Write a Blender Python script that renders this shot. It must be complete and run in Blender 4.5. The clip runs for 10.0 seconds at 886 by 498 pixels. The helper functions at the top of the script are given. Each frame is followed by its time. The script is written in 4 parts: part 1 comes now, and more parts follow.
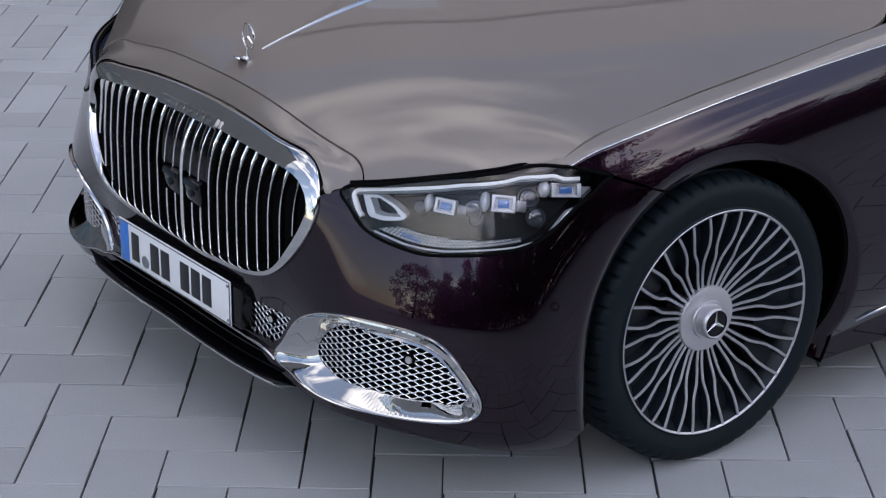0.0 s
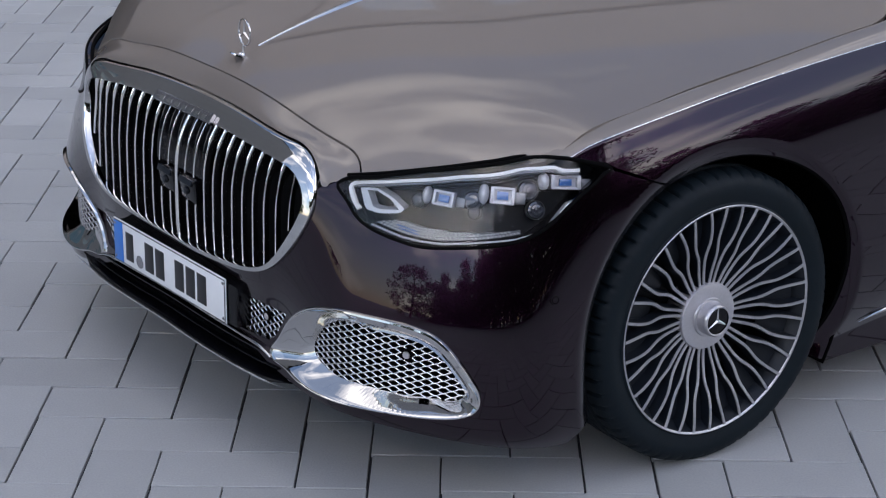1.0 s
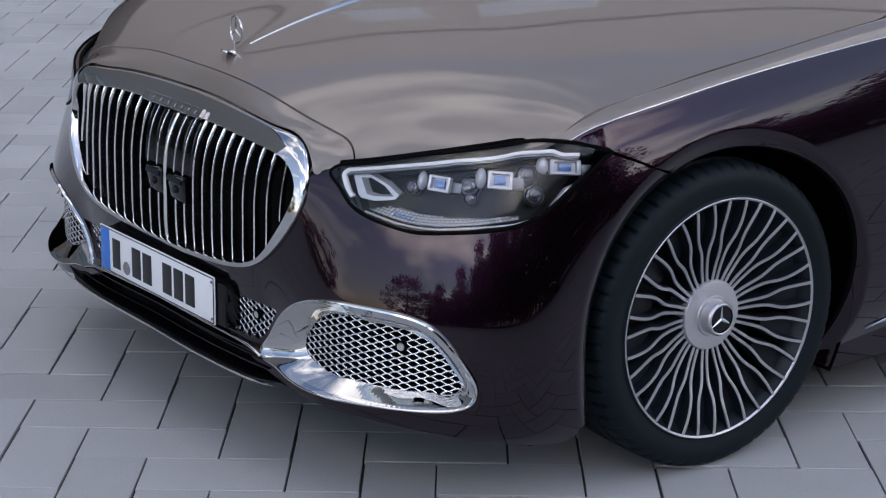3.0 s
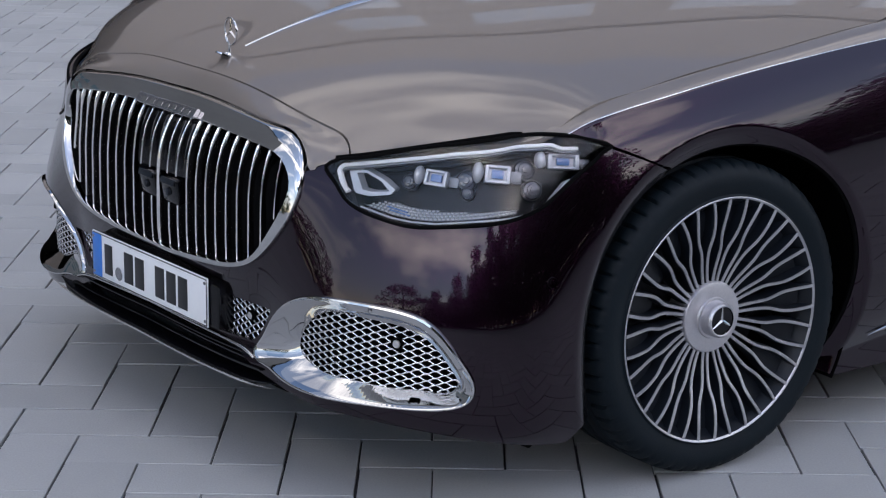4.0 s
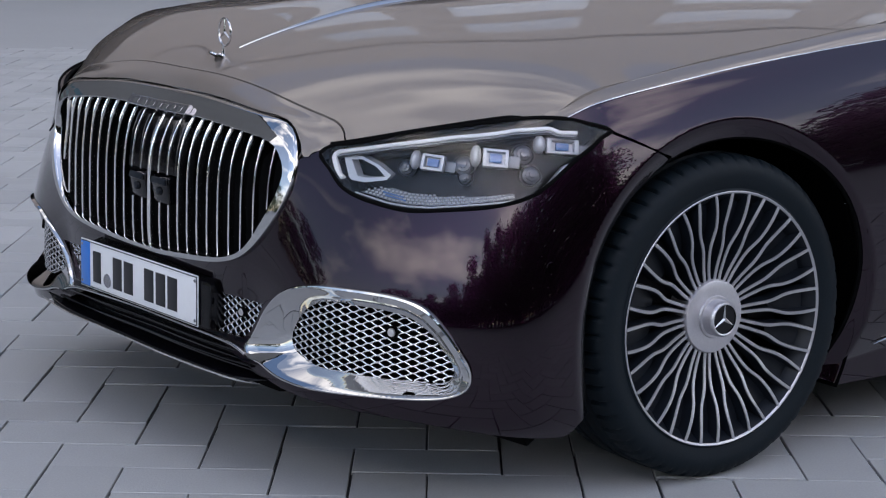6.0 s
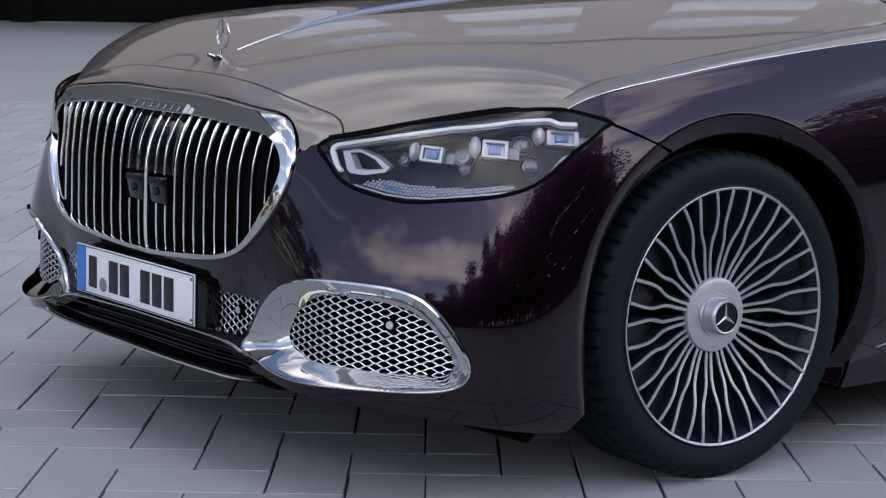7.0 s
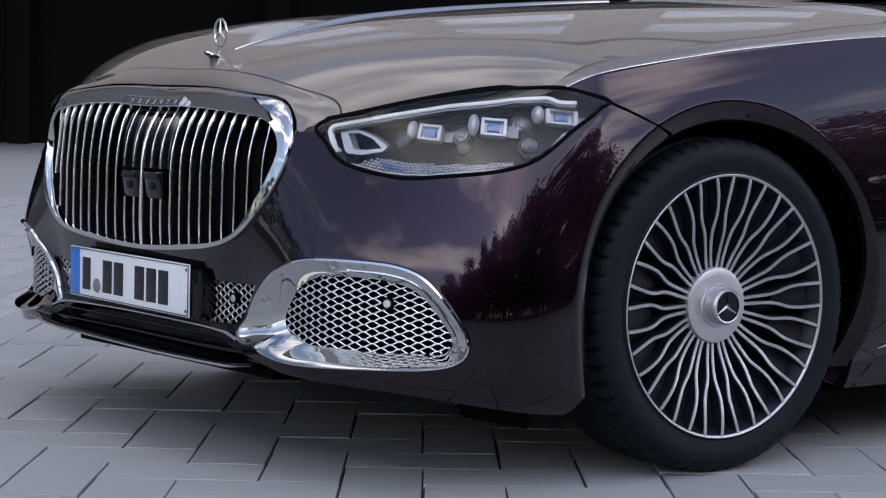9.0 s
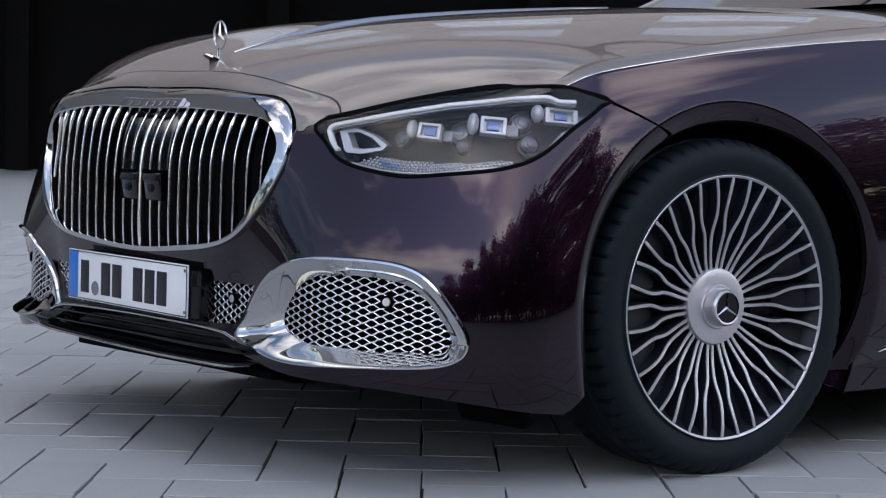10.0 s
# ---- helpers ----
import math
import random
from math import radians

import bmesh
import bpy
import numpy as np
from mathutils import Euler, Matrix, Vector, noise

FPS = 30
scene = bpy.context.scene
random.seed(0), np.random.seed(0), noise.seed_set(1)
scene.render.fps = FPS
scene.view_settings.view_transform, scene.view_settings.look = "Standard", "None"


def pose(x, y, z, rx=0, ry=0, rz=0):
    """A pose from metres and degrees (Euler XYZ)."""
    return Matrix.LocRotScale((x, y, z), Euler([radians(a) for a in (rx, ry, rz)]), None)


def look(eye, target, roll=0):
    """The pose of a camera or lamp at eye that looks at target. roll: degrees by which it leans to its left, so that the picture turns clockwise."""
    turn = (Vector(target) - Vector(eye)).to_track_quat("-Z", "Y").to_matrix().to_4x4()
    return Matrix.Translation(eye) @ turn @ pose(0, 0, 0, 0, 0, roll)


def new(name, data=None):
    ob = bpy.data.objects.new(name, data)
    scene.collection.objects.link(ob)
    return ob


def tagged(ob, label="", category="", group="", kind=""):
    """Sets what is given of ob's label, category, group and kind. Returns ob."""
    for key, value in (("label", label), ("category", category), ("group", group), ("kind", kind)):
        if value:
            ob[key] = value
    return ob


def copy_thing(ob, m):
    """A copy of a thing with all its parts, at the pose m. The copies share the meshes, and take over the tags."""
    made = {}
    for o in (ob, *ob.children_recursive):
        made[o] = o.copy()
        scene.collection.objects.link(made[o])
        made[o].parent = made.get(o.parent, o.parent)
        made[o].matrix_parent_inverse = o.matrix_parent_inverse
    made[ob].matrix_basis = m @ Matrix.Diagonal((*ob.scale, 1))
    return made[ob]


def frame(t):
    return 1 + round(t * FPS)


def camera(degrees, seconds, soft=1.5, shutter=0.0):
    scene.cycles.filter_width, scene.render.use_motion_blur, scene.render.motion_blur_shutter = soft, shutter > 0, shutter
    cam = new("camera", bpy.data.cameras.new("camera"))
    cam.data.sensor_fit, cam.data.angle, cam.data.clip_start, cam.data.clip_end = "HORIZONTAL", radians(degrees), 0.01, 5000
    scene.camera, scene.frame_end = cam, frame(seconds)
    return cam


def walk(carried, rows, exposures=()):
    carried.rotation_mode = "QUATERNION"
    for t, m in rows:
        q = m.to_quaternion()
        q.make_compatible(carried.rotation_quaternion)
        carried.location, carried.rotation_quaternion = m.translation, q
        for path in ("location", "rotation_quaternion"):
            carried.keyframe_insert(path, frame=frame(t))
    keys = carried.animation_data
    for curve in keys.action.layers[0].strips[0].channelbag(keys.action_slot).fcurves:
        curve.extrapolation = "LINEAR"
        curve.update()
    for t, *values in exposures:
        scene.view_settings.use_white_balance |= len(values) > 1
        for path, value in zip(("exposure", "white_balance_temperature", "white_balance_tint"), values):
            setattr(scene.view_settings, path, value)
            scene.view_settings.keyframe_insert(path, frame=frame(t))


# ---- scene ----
cam = camera(26.5, 10.0, soft=1.15)
PATH = [
    (0, (-2.731, -3.909, 2.11), (-1.7, -2.362, 1.373), 0.3),
    (0.5, (-2.731, -3.903, 2.058), (-1.694, -2.351, 1.339), 0.4),
    (1, (-2.729, -3.898, 1.99), (-1.685, -2.339, 1.296), 0.4),
    (1.5, (-2.727, -3.893, 1.922), (-1.677, -2.328, 1.253), 0.4),
    (2, (-2.723, -3.884, 1.847), (-1.665, -2.312, 1.207), 0.5),
    (2.5, (-2.721, -3.878, 1.77), (-1.656, -2.298, 1.162), 0.5),
    (4, (-2.713, -3.862, 1.527), (-1.626, -2.26, 1.025), 0.6),
    (4.5, (-2.707, -3.854, 1.455), (-1.615, -2.246, 0.985), 0.7),
    (5, (-2.709, -3.849, 1.37), (-1.609, -2.235, 0.937), 0.7),
    (5.5, (-2.71, -3.844, 1.293), (-1.604, -2.226, 0.895), 0.8),
    (7, (-2.708, -3.834, 1.051), (-1.587, -2.202, 0.766), 0.9),
    (7.5, (-2.704, -3.83, 0.977), (-1.581, -2.195, 0.726), 0.9),
    (8, (-2.705, -3.829, 0.895), (-1.578, -2.191, 0.682), 1.0),
    (8.5, (-2.704, -3.824, 0.82), (-1.574, -2.183, 0.642), 1.0),
    (9, (-2.707, -3.826, 0.738), (-1.574, -2.184, 0.597), 1.0),
    (9.5, (-2.705, -3.824, 0.685), (-1.571, -2.18, 0.568), 1.1),
    (10, (-2.705, -3.822, 0.676), (-1.57, -2.179, 0.567), 1.1),
]
walk(cam, [(t, look(eye, target, roll)) for t, eye, target, roll in PATH])

# ---- daylight: a bright, cloudy evening sky and a low soft sun ----
world = bpy.data.worlds.new("sky")
scene.world = world
world.use_nodes = True
wn, wl = world.node_tree.nodes, world.node_tree.links
wn.clear()
sky = wn.new("ShaderNodeTexSky")
sky.sky_type, sky.sun_disc = "NISHITA", False
sky.sun_elevation, sky.sun_rotation = radians(34), radians(195)
sky.dust_density, sky.ozone_density = 0.4, 2.5
geo = wn.new("ShaderNodeTexCoord")
stretch = wn.new("ShaderNodeMapping")
stretch.inputs["Scale"].default_value = (1.0, 1.0, 3.2)
stretch.inputs["Rotation"].default_value = (0.0, 0.35, 0.5)
puff = wn.new("ShaderNodeTexNoise")
puff.inputs["Scale"].default_value, puff.inputs["Detail"].default_value, puff.inputs["Roughness"].default_value = 1.7, 7.0, 0.52
band = wn.new("ShaderNodeValToRGB")
band.color_ramp.elements[0].position, band.color_ramp.elements[1].position = 0.50, 0.72
cloud = wn.new("ShaderNodeMixRGB")
# clouds are brighter towards the sun
sunward = wn.new("ShaderNodeVectorMath")
sunward.operation, sunward.inputs[1].default_value = "DOT_PRODUCT", (-0.22, -0.81, 0.54)
bright = wn.new("ShaderNodeMapRange")
bright.inputs["From Min"].default_value, bright.inputs["To Min"].default_value, bright.inputs["To Max"].default_value = -0.8, 0.30, 2.1
tint = wn.new("ShaderNodeMixRGB")
tint.blend_type, tint.inputs[0].default_value, tint.inputs[1].default_value = "MULTIPLY", 1.0, (17.6, 16.4, 15.6, 1)
wl.new(sunward.outputs["Value"], bright.inputs["Value"])
wl.new(bright.outputs[0], tint.inputs[2])
wl.new(tint.outputs[0], cloud.inputs[2])
back = wn.new("ShaderNodeBackground")
back.inputs["Strength"].default_value = 0.13
out = wn.new("ShaderNodeOutputWorld")
wl.new(geo.outputs["Generated"], stretch.inputs["Vector"])
wl.new(geo.outputs["Generated"], sunward.inputs[0])
wl.new(stretch.outputs[0], puff.inputs["Vector"])
wl.new(puff.outputs[0], band.inputs[0])
wl.new(band.outputs[0], cloud.inputs[0])
evening = wn.new("ShaderNodeMixRGB")
evening.blend_type, evening.inputs[0].default_value, evening.inputs[2].default_value = "MULTIPLY", 1.0, (1.56, 1.42, 1.40, 1)
wl.new(sky.outputs[0], evening.inputs[1])
wl.new(evening.outputs[0], cloud.inputs[1])
# the whole sky fades away from the sun
fade_sky = wn.new("ShaderNodeMapRange")
fade_sky.inputs["From Min"].default_value, fade_sky.inputs["To Min"].default_value, fade_sky.inputs["To Max"].default_value = -1.0, 0.65, 1.6
veil = wn.new("ShaderNodeMixRGB")
veil.blend_type, veil.inputs[0].default_value = "MULTIPLY", 1.0
wl.new(sunward.outputs["Value"], fade_sky.inputs["Value"])
wl.new(cloud.outputs[0], veil.inputs[1])
wl.new(fade_sky.outputs[0], veil.inputs[2])
wl.new(veil.outputs[0], back.inputs["Color"])
wl.new(back.outputs[0], out.inputs["Surface"])

sun = new("sun", bpy.data.lights.new("sun", "SUN"))
sun.data.energy, sun.data.angle, sun.data.color = 0.55, radians(172), (1.0, 0.95, 0.88)
sun.matrix_world = look((-1.9, -7, 5), (0, 0, 0))
scene.view_settings.exposure = 0.08


# ---- materials ----
def material(name, colour, rough=0.5, metal=0.0, coat=0.0, bump=0.0, scale=60.0, vary=0.0, spread=4.0, alpha=None, spec=0.5, rand=0.0, coat_rough=0.03, coat_ior=1.5):
    """A surface with fine relief, mottling at two sizes and, where asked, a shade of its own for each object."""
    m = bpy.data.materials.new(name)
    m.use_nodes = True
    n, l = m.node_tree.nodes, m.node_tree.links
    b = n["Principled BSDF"]
    b.inputs["Base Color"].default_value = (*colour, 1)
    b.inputs["Roughness"].default_value = rough
    b.inputs["Metallic"].default_value = metal
    b.inputs["Coat Weight"].default_value = coat
    b.inputs["Coat Roughness"].default_value = coat_rough
    b.inputs["Coat IOR"].default_value = coat_ior
    b.inputs["Specular IOR Level"].default_value = spec
    co = n.new("ShaderNodeTexCoord")
    if vary or rand:
        big, small = n.new("ShaderNodeTexNoise"), n.new("ShaderNodeTexNoise")
        big.inputs["Scale"].default_value, big.inputs["Detail"].default_value = spread, 5.0
        small.inputs["Scale"].default_value, small.inputs["Detail"].default_value = scale, 4.0
        for k in (big, small):
            l.new(co.outputs["Object"], k.inputs["Vector"])
        add = n.new("ShaderNodeMath")
        add.operation = "ADD"
        l.new(big.outputs[0], add.inputs[0])
        l.new(small.outputs[0], add.inputs[1])
        fit_ = n.new("ShaderNodeMapRange")
        fit_.inputs["From Min"].default_value, fit_.inputs["From Max"].default_value = 0.6, 1.4
        fit_.inputs["To Min"].default_value, fit_.inputs["To Max"].default_value = 1 - vary, 1 + vary
        l.new(add.outputs[0], fit_.inputs["Value"])
        last = fit_.outputs[0]
        if rand:
            ob = n.new("ShaderNodeObjectInfo")
            isl = n.new("ShaderNodeNewGeometry")
            both = n.new("ShaderNodeMath")
            both.operation = "ADD"
            l.new(ob.outputs["Random"], both.inputs[0])
            l.new(isl.outputs["Random Per Island"], both.inputs[1])
            wrap = n.new("ShaderNodeMath")
            wrap.operation = "FRACT"
            l.new(both.outputs[0], wrap.inputs[0])
            r = n.new("ShaderNodeMapRange")
            r.inputs["To Min"].default_value, r.inputs["To Max"].default_value = 1 - rand, 1 + rand
            l.new(wrap.outputs[0], r.inputs["Value"])
            mul = n.new("ShaderNodeMath")
            mul.operation = "MULTIPLY"
            l.new(last, mul.inputs[0])
            l.new(r.outputs[0], mul.inputs[1])
            last = mul.outputs[0]
        tint = n.new("ShaderNodeVectorMath")
        tint.operation = "SCALE"
        tint.inputs[0].default_value = colour
        l.new(last, tint.inputs["Scale"])
        l.new(tint.outputs[0], b.inputs["Base Color"])
    if bump:
        k = n.new("ShaderNodeTexNoise")
        k.inputs["Scale"].default_value, k.inputs["Detail"].default_value = scale, 6.0
        l.new(co.outputs["Object"], k.inputs["Vector"])
        bp = n.new("ShaderNodeBump")
        bp.inputs["Strength"].default_value, bp.inputs["Distance"].default_value = bump, 0.002
        l.new(k.outputs[0], bp.inputs["Height"])
        l.new(bp.outputs[0], b.inputs["Normal"])
    return m


def glass(name, tint=(1, 1, 1), rough=0.0):
    m = bpy.data.materials.new(name)
    m.use_nodes = True
    n, l = m.node_tree.nodes, m.node_tree.links
    n.clear()
    clear, shine, mix, fres, o = (n.new("ShaderNode" + k) for k in ("BsdfTransparent", "BsdfGlossy", "MixShader", "Fresnel", "OutputMaterial"))
    clear.inputs[0].default_value = (*tint, 1)
    shine.inputs["Roughness"].default_value = rough
    fres.inputs["IOR"].default_value = 1.42
    l.new(fres.outputs[0], mix.inputs[0])
    l.new(clear.outputs[0], mix.inputs[1])
    l.new(shine.outputs[0], mix.inputs[2])
    l.new(mix.outputs[0], o.inputs["Surface"])
    return m


def glow(name, colour, strength):
    m = bpy.data.materials.new(name)
    m.use_nodes = True
    b = m.node_tree.nodes["Principled BSDF"]
    b.inputs["Base Color"].default_value = (*colour, 1)
    b.inputs["Emission Color"].default_value = (*colour, 1)
    b.inputs["Emission Strength"].default_value = strength
    return m


PAINT_DARK = material("aubergine_paint", (0.0132, 0.0037, 0.0112), 0.22, 1.0, 1.0, vary=0.08, scale=900.0, coat_rough=0.008, coat_ior=1.43)
PAINT_SILVER = material("champagne_paint", (0.200, 0.171, 0.148), 0.46, 0.45, 1.0, vary=0.05, scale=1200.0, coat_rough=0.012, coat_ior=1.50)
CHROME = material("chrome", (0.58, 0.575, 0.575), 0.035, 1.0, vary=0.03)
SLAT = material("bright_grille_slat", (0.86, 0.85, 0.84), 0.14, 1.0, vary=0.05, scale=200.0)
HUB = material("satin_hub_metal", (0.56, 0.55, 0.57), 0.36, 0.85, vary=0.08, scale=200.0, bump=0.06)
SATIN = material("brushed_aluminium", (0.40, 0.40, 0.42), 0.24, 1.0, vary=0.08, scale=300.0, bump=0.05)
MACHINED = material("machined_rim_face", (0.50, 0.50, 0.52), 0.40, 1.0, vary=0.08, scale=260.0)
RIM_DARK = material("anthracite_rim", (0.008, 0.0105, 0.015), 0.38, 0.0, 0.0, vary=0.15, spec=0.25)
GLOSS_BLACK = material("gloss_black_plastic", (0.002, 0.002, 0.003), 0.07, 0.0, 0.0, vary=0.1, spec=0.32)
# matt plastic parts, and the shade behind grille and meshes as a colour
MATT_BLACK = material("matt_black_plastic_and_shade", (0.0012, 0.0012, 0.0014), 0.7, spec=0.05, bump=0.15, scale=400.0, vary=0.2)
RUBBER = material("tyre_rubber", (0.0035, 0.0072, 0.0105), 0.58, spec=0.16, bump=0.12, scale=220.0, vary=0.22, spread=9.0)
PAVER = material("concrete_paver", (0.338, 0.345, 0.345), 0.62, bump=0.35, scale=190.0, vary=0.12, spread=2.6, rand=0.08)
FAR_PAVING = material("far_paving", (0.298, 0.304, 0.304), 0.65, bump=0.3, scale=40.0, vary=0.07, spread=0.5)
JOINT = material("joint_sand", (0.035, 0.036, 0.042), 0.95, bump=0.5, scale=120.0, vary=0.25)
PLATE_WHITE = material("plate_white", (0.74, 0.75, 0.76), 0.34, coat=0.3, vary=0.03)
PLATE_BLUE = material("plate_blue", (0.02, 0.16, 0.55), 0.3, coat=0.3, vary=0.05)
PLATE_BLACK = material("plate_black", (0.012, 0.012, 0.014), 0.4, vary=0.1)
LENS = glass("clear_lens")
# ---- the form of the car: front shell (s, z) and bonnet (x, y) ----
def bends(d, p):
    """Slopes of the natural cubic spline through p at d."""
    n, h = len(d), np.diff(d)
    a, r = np.zeros((n, n)), np.zeros((n,) + p.shape[1:])
    a[0, :2], a[-1, -2:] = (2, 1), (1, 2)
    r[0], r[-1] = 3 * (p[1] - p[0]) / h[0], 3 * (p[-1] - p[-2]) / h[-1]
    for i in range(1, n - 1):
        a[i, i - 1], a[i, i], a[i, i + 1] = 1 / h[i - 1], 2 / h[i - 1] + 2 / h[i], 1 / h[i]
        r[i] = 3 * (p[i] - p[i - 1]) / h[i - 1]**2 + 3 * (p[i + 1] - p[i]) / h[i]**2
    return np.linalg.solve(a, r)


def curve(pts, n=0):
    """A smooth curve through the control points, by chord length; gives f(distance) and the length."""
    p = np.array(pts, float)
    d = np.r_[0, np.cumsum(np.linalg.norm(np.diff(p, axis=0), axis=1))]
    m = bends(d, p)

    def f(t):
        t = np.clip(np.asarray(t, float), 0, d[-1])
        i = np.clip(np.searchsorted(d, t, "right") - 1, 0, len(d) - 2)
        h = d[i + 1] - d[i]
        k = ((t - d[i]) / h)[..., None]
        h = h[..., None]
        return ((2 * k**3 - 3 * k**2 + 1) * p[i] + (k**3 - 2 * k**2 + k) * h * m[i]
                + (3 * k**2 - 2 * k**3) * p[i + 1] + (k**3 - k**2) * h * m[i + 1])
    return f, d[-1]


def ease(a, b, v):
    k = np.clip((np.asarray(v, float) - a) / (b - a), 0, 1)
    return k * k * (3 - 2 * k)


PLAN = [(-.892, 0), (-.888, .2), (-.870, .40), (-.826, .58), (-.754, .74), (-.656, .865), (-.558, .935),
        (-.44, .969), (-.25, .986), (0, .988), (.5, .976), (1.6, .97)]
PLAN_F, PLAN_L = curve(PLAN)
SEAM_Z = [(-.6, .735), (-.466, .80), (-.38, .834), (-.252, .862), (-.101, .887), (.15, .920), (.47, .960), (.9, .99), (1.6, 1.02)]
FRONT_IN = [(.10, -.06), (.145, -.022), (.18, .010), (.225, .030), (.28, .0355), (.36, .0345), (.44, .026), (.52, .009),
            (.60, -.013), (.68, -.0395), (.76, -.071), (.84, -.115), (.92, -.17)]
SIDE_IN = [(-.1, -.17), (0, -.103), (.010, -.074), (.025, -.060), (.06, -.047), (.12, -.029), (.20, -.014), (.30, -.004), (.42, .001), (.52, .001), (.60, -.008), (.68, -.028), (.75, -.06)]


def smooth_table(rows):
    a = np.array(rows)
    m = bends(a[:, 0], a[:, 1])

    def f(v):
        v = np.clip(np.asarray(v, float), a[0, 0], a[-1, 0])
        i = np.clip(np.searchsorted(a[:, 0], v, "right") - 1, 0, len(a) - 2)
        h = a[i + 1, 0] - a[i, 0]
        k = (v - a[i, 0]) / h
        return ((2 * k**3 - 3 * k**2 + 1) * a[i, 1] + (k**3 - 2 * k**2 + k) * h * m[i]
                + (3 * k**2 - 2 * k**3) * a[i + 1, 1] + (k**3 - k**2) * h * m[i + 1])
    return f


MID_IN = [(.10, -.10), (.18, -.02), (.225, .004), (.29, -.008), (.37, -.013), (.44, -.002), (.56, 0), (.64, -.004), (.70, -.020), (.75, -.050), (.80, -.092), (.92, -.20)]
MID_F = smooth_table(MID_IN)
SEAM_F, FRONT_F, SIDE_F = smooth_table(SEAM_Z), smooth_table(FRONT_IN), smooth_table(SIDE_IN)


def shell(s, z, proud=0.0):
    """Place on the front shell: s metres along the plan from the middle of the nose (negative: the far side), z the height."""
    s, z = np.broadcast_arrays(np.asarray(s, float), np.asarray(z, float))
    a = np.abs(s)
    p, q = PLAN_F(a), PLAN_F(a + .004)
    p0 = PLAN_F(np.maximum(a - .004, 0))
    t = q - p0
    t /= np.linalg.norm(t, axis=-1, keepdims=True)
    x, y = p[..., 0], p[..., 1]
    side = ease(-.62, -.33, x)
    mid = 1 - ease(.40, .66, y)
    f_in = FRONT_F(z) * (1 - mid) + MID_F(z) * mid
    off = f_in * (1 - side) + SIDE_F(SEAM_F(x) - z) * side + proud
    off = off - .030 * (1 - ease(.370, .436, np.hypot(x + .002, z - .350))) * side  # rolled edge of the wheel arch
    x = x - t[..., 1] * off
    y = y + t[..., 0] * off
    y = np.where(s > 0, -y, y)
    far = np.maximum(y, 0)
    x = x - (.02 * y + .10 * far**2 / (far + .1)) * (1 - ease(-.75, -.2, x)) - .06 * far * ease(.64, .78, z) * (1 - ease(-.8, -.6, x))
    return np.stack([x, y, z + .012 * ease(0, .3, far) * ease(.60, .75, z) * (1 - ease(-.6, -.3, x))], -1)


SPINE_Z = [(-.88, .735), (-.85, .768), (-.82, .796), (-.757, .834), (-.70, .862), (-.66, .878), (-.51, .925), (-.36, .960), (-.2, .984), (.03, 1.008), (.3, 1.030), (.6, 1.048), (.9, 1.06)]
EDGE_Y = [(-.80, .52), (-.745, .598), (-.70, .648), (-.61, .750), (-.53, .828), (-.46, .880), (-.40, .890), (-.25, .888), (.22, .883), (.47, .876), (.9, .86)]
EDGE_Z = [(-.80, .69), (-.77, .705), (-.745, .72), (-.70, .732), (-.61, .755), (-.53, .774), (-.453, .792), (-.397, .826), (-.252, .862), (-.101, .887), (.056, .909), (.22, .929), (.391, .951), (.6, .968), (.9, .98)]
FLANK_F = smooth_table([(-.85, .672), (-.7, .736), (-.5, .797), (-.25, .857), (.1, .914), (.6, .968), (.9, .98)])
SPINE_F, EDGE_YF, EDGE_ZF = smooth_table(SPINE_Z), smooth_table(EDGE_Y), smooth_table(EDGE_Z)


def bonnet(x, w, proud=0.0):
    """Place on the bonnet: x along the car, w from -1 (near edge) over 0 (spine) to 1 (far edge)."""
    x, w = np.broadcast_arrays(np.asarray(x, float), np.asarray(w, float))
    zc, ye, ze, zs = SPINE_F(x), EDGE_YF(x), EDGE_ZF(x), FLANK_F(x)
    a = np.abs(w)
    front = 1 - ease(-.7, -.1, x)
    g = (.5 * a**2 + .5 * a**4) * front + (.75 * a**2 + .25 * a**4) * (1 - front)
    y = w * ye
    far = np.maximum(y, 0)
    fade = 1 - ease(-.5, .4, x)
    return np.stack([x - (.02 * y + .11 * far**2 / (far + .1)) * fade, y, zc - (zc - zs) * g + (ze - zs) * a**10 + (.08 * far**2 + .012 * ease(0, .3, far)) * fade + proud], -1)
# ---- building helpers ----
from mathutils.geometry import delaunay_2d_cdt


def mesh_of(name, verts, faces, mat, smooth=True, normals=None):
    me = bpy.data.meshes.new(name)
    me.from_pydata([tuple(map(float, v)) for v in verts], [], faces)
    me.materials.append(mat)
    if smooth:
        me.polygons.foreach_set("use_smooth", [True] * len(me.polygons))
    me.update()
    if normals is not None:
        me.normals_split_custom_set_from_vertices([tuple(map(float, v)) for v in normals])
    return me


def put(name, me, parent=None, label="", kind=""):
    ob = new(name, me)
    ob.parent = parent
    return tagged(ob, label=label, kind=kind)


def part(name, bm, mat, parent, label=""):
    me = bpy.data.meshes.new(name)
    bm.to_mesh(me)
    bm.free()
    me.materials.append(mat)
    me.polygons.foreach_set("use_smooth", [True] * len(me.polygons))
    me.set_sharp_from_angle(angle=radians(38))
    return put(name, me, parent, label)


def thing(name, label, category, at=(0, 0, 0), group=""):
    ob = new(name)
    ob.location = at
    return tagged(ob, label=label, category=category, group=group)


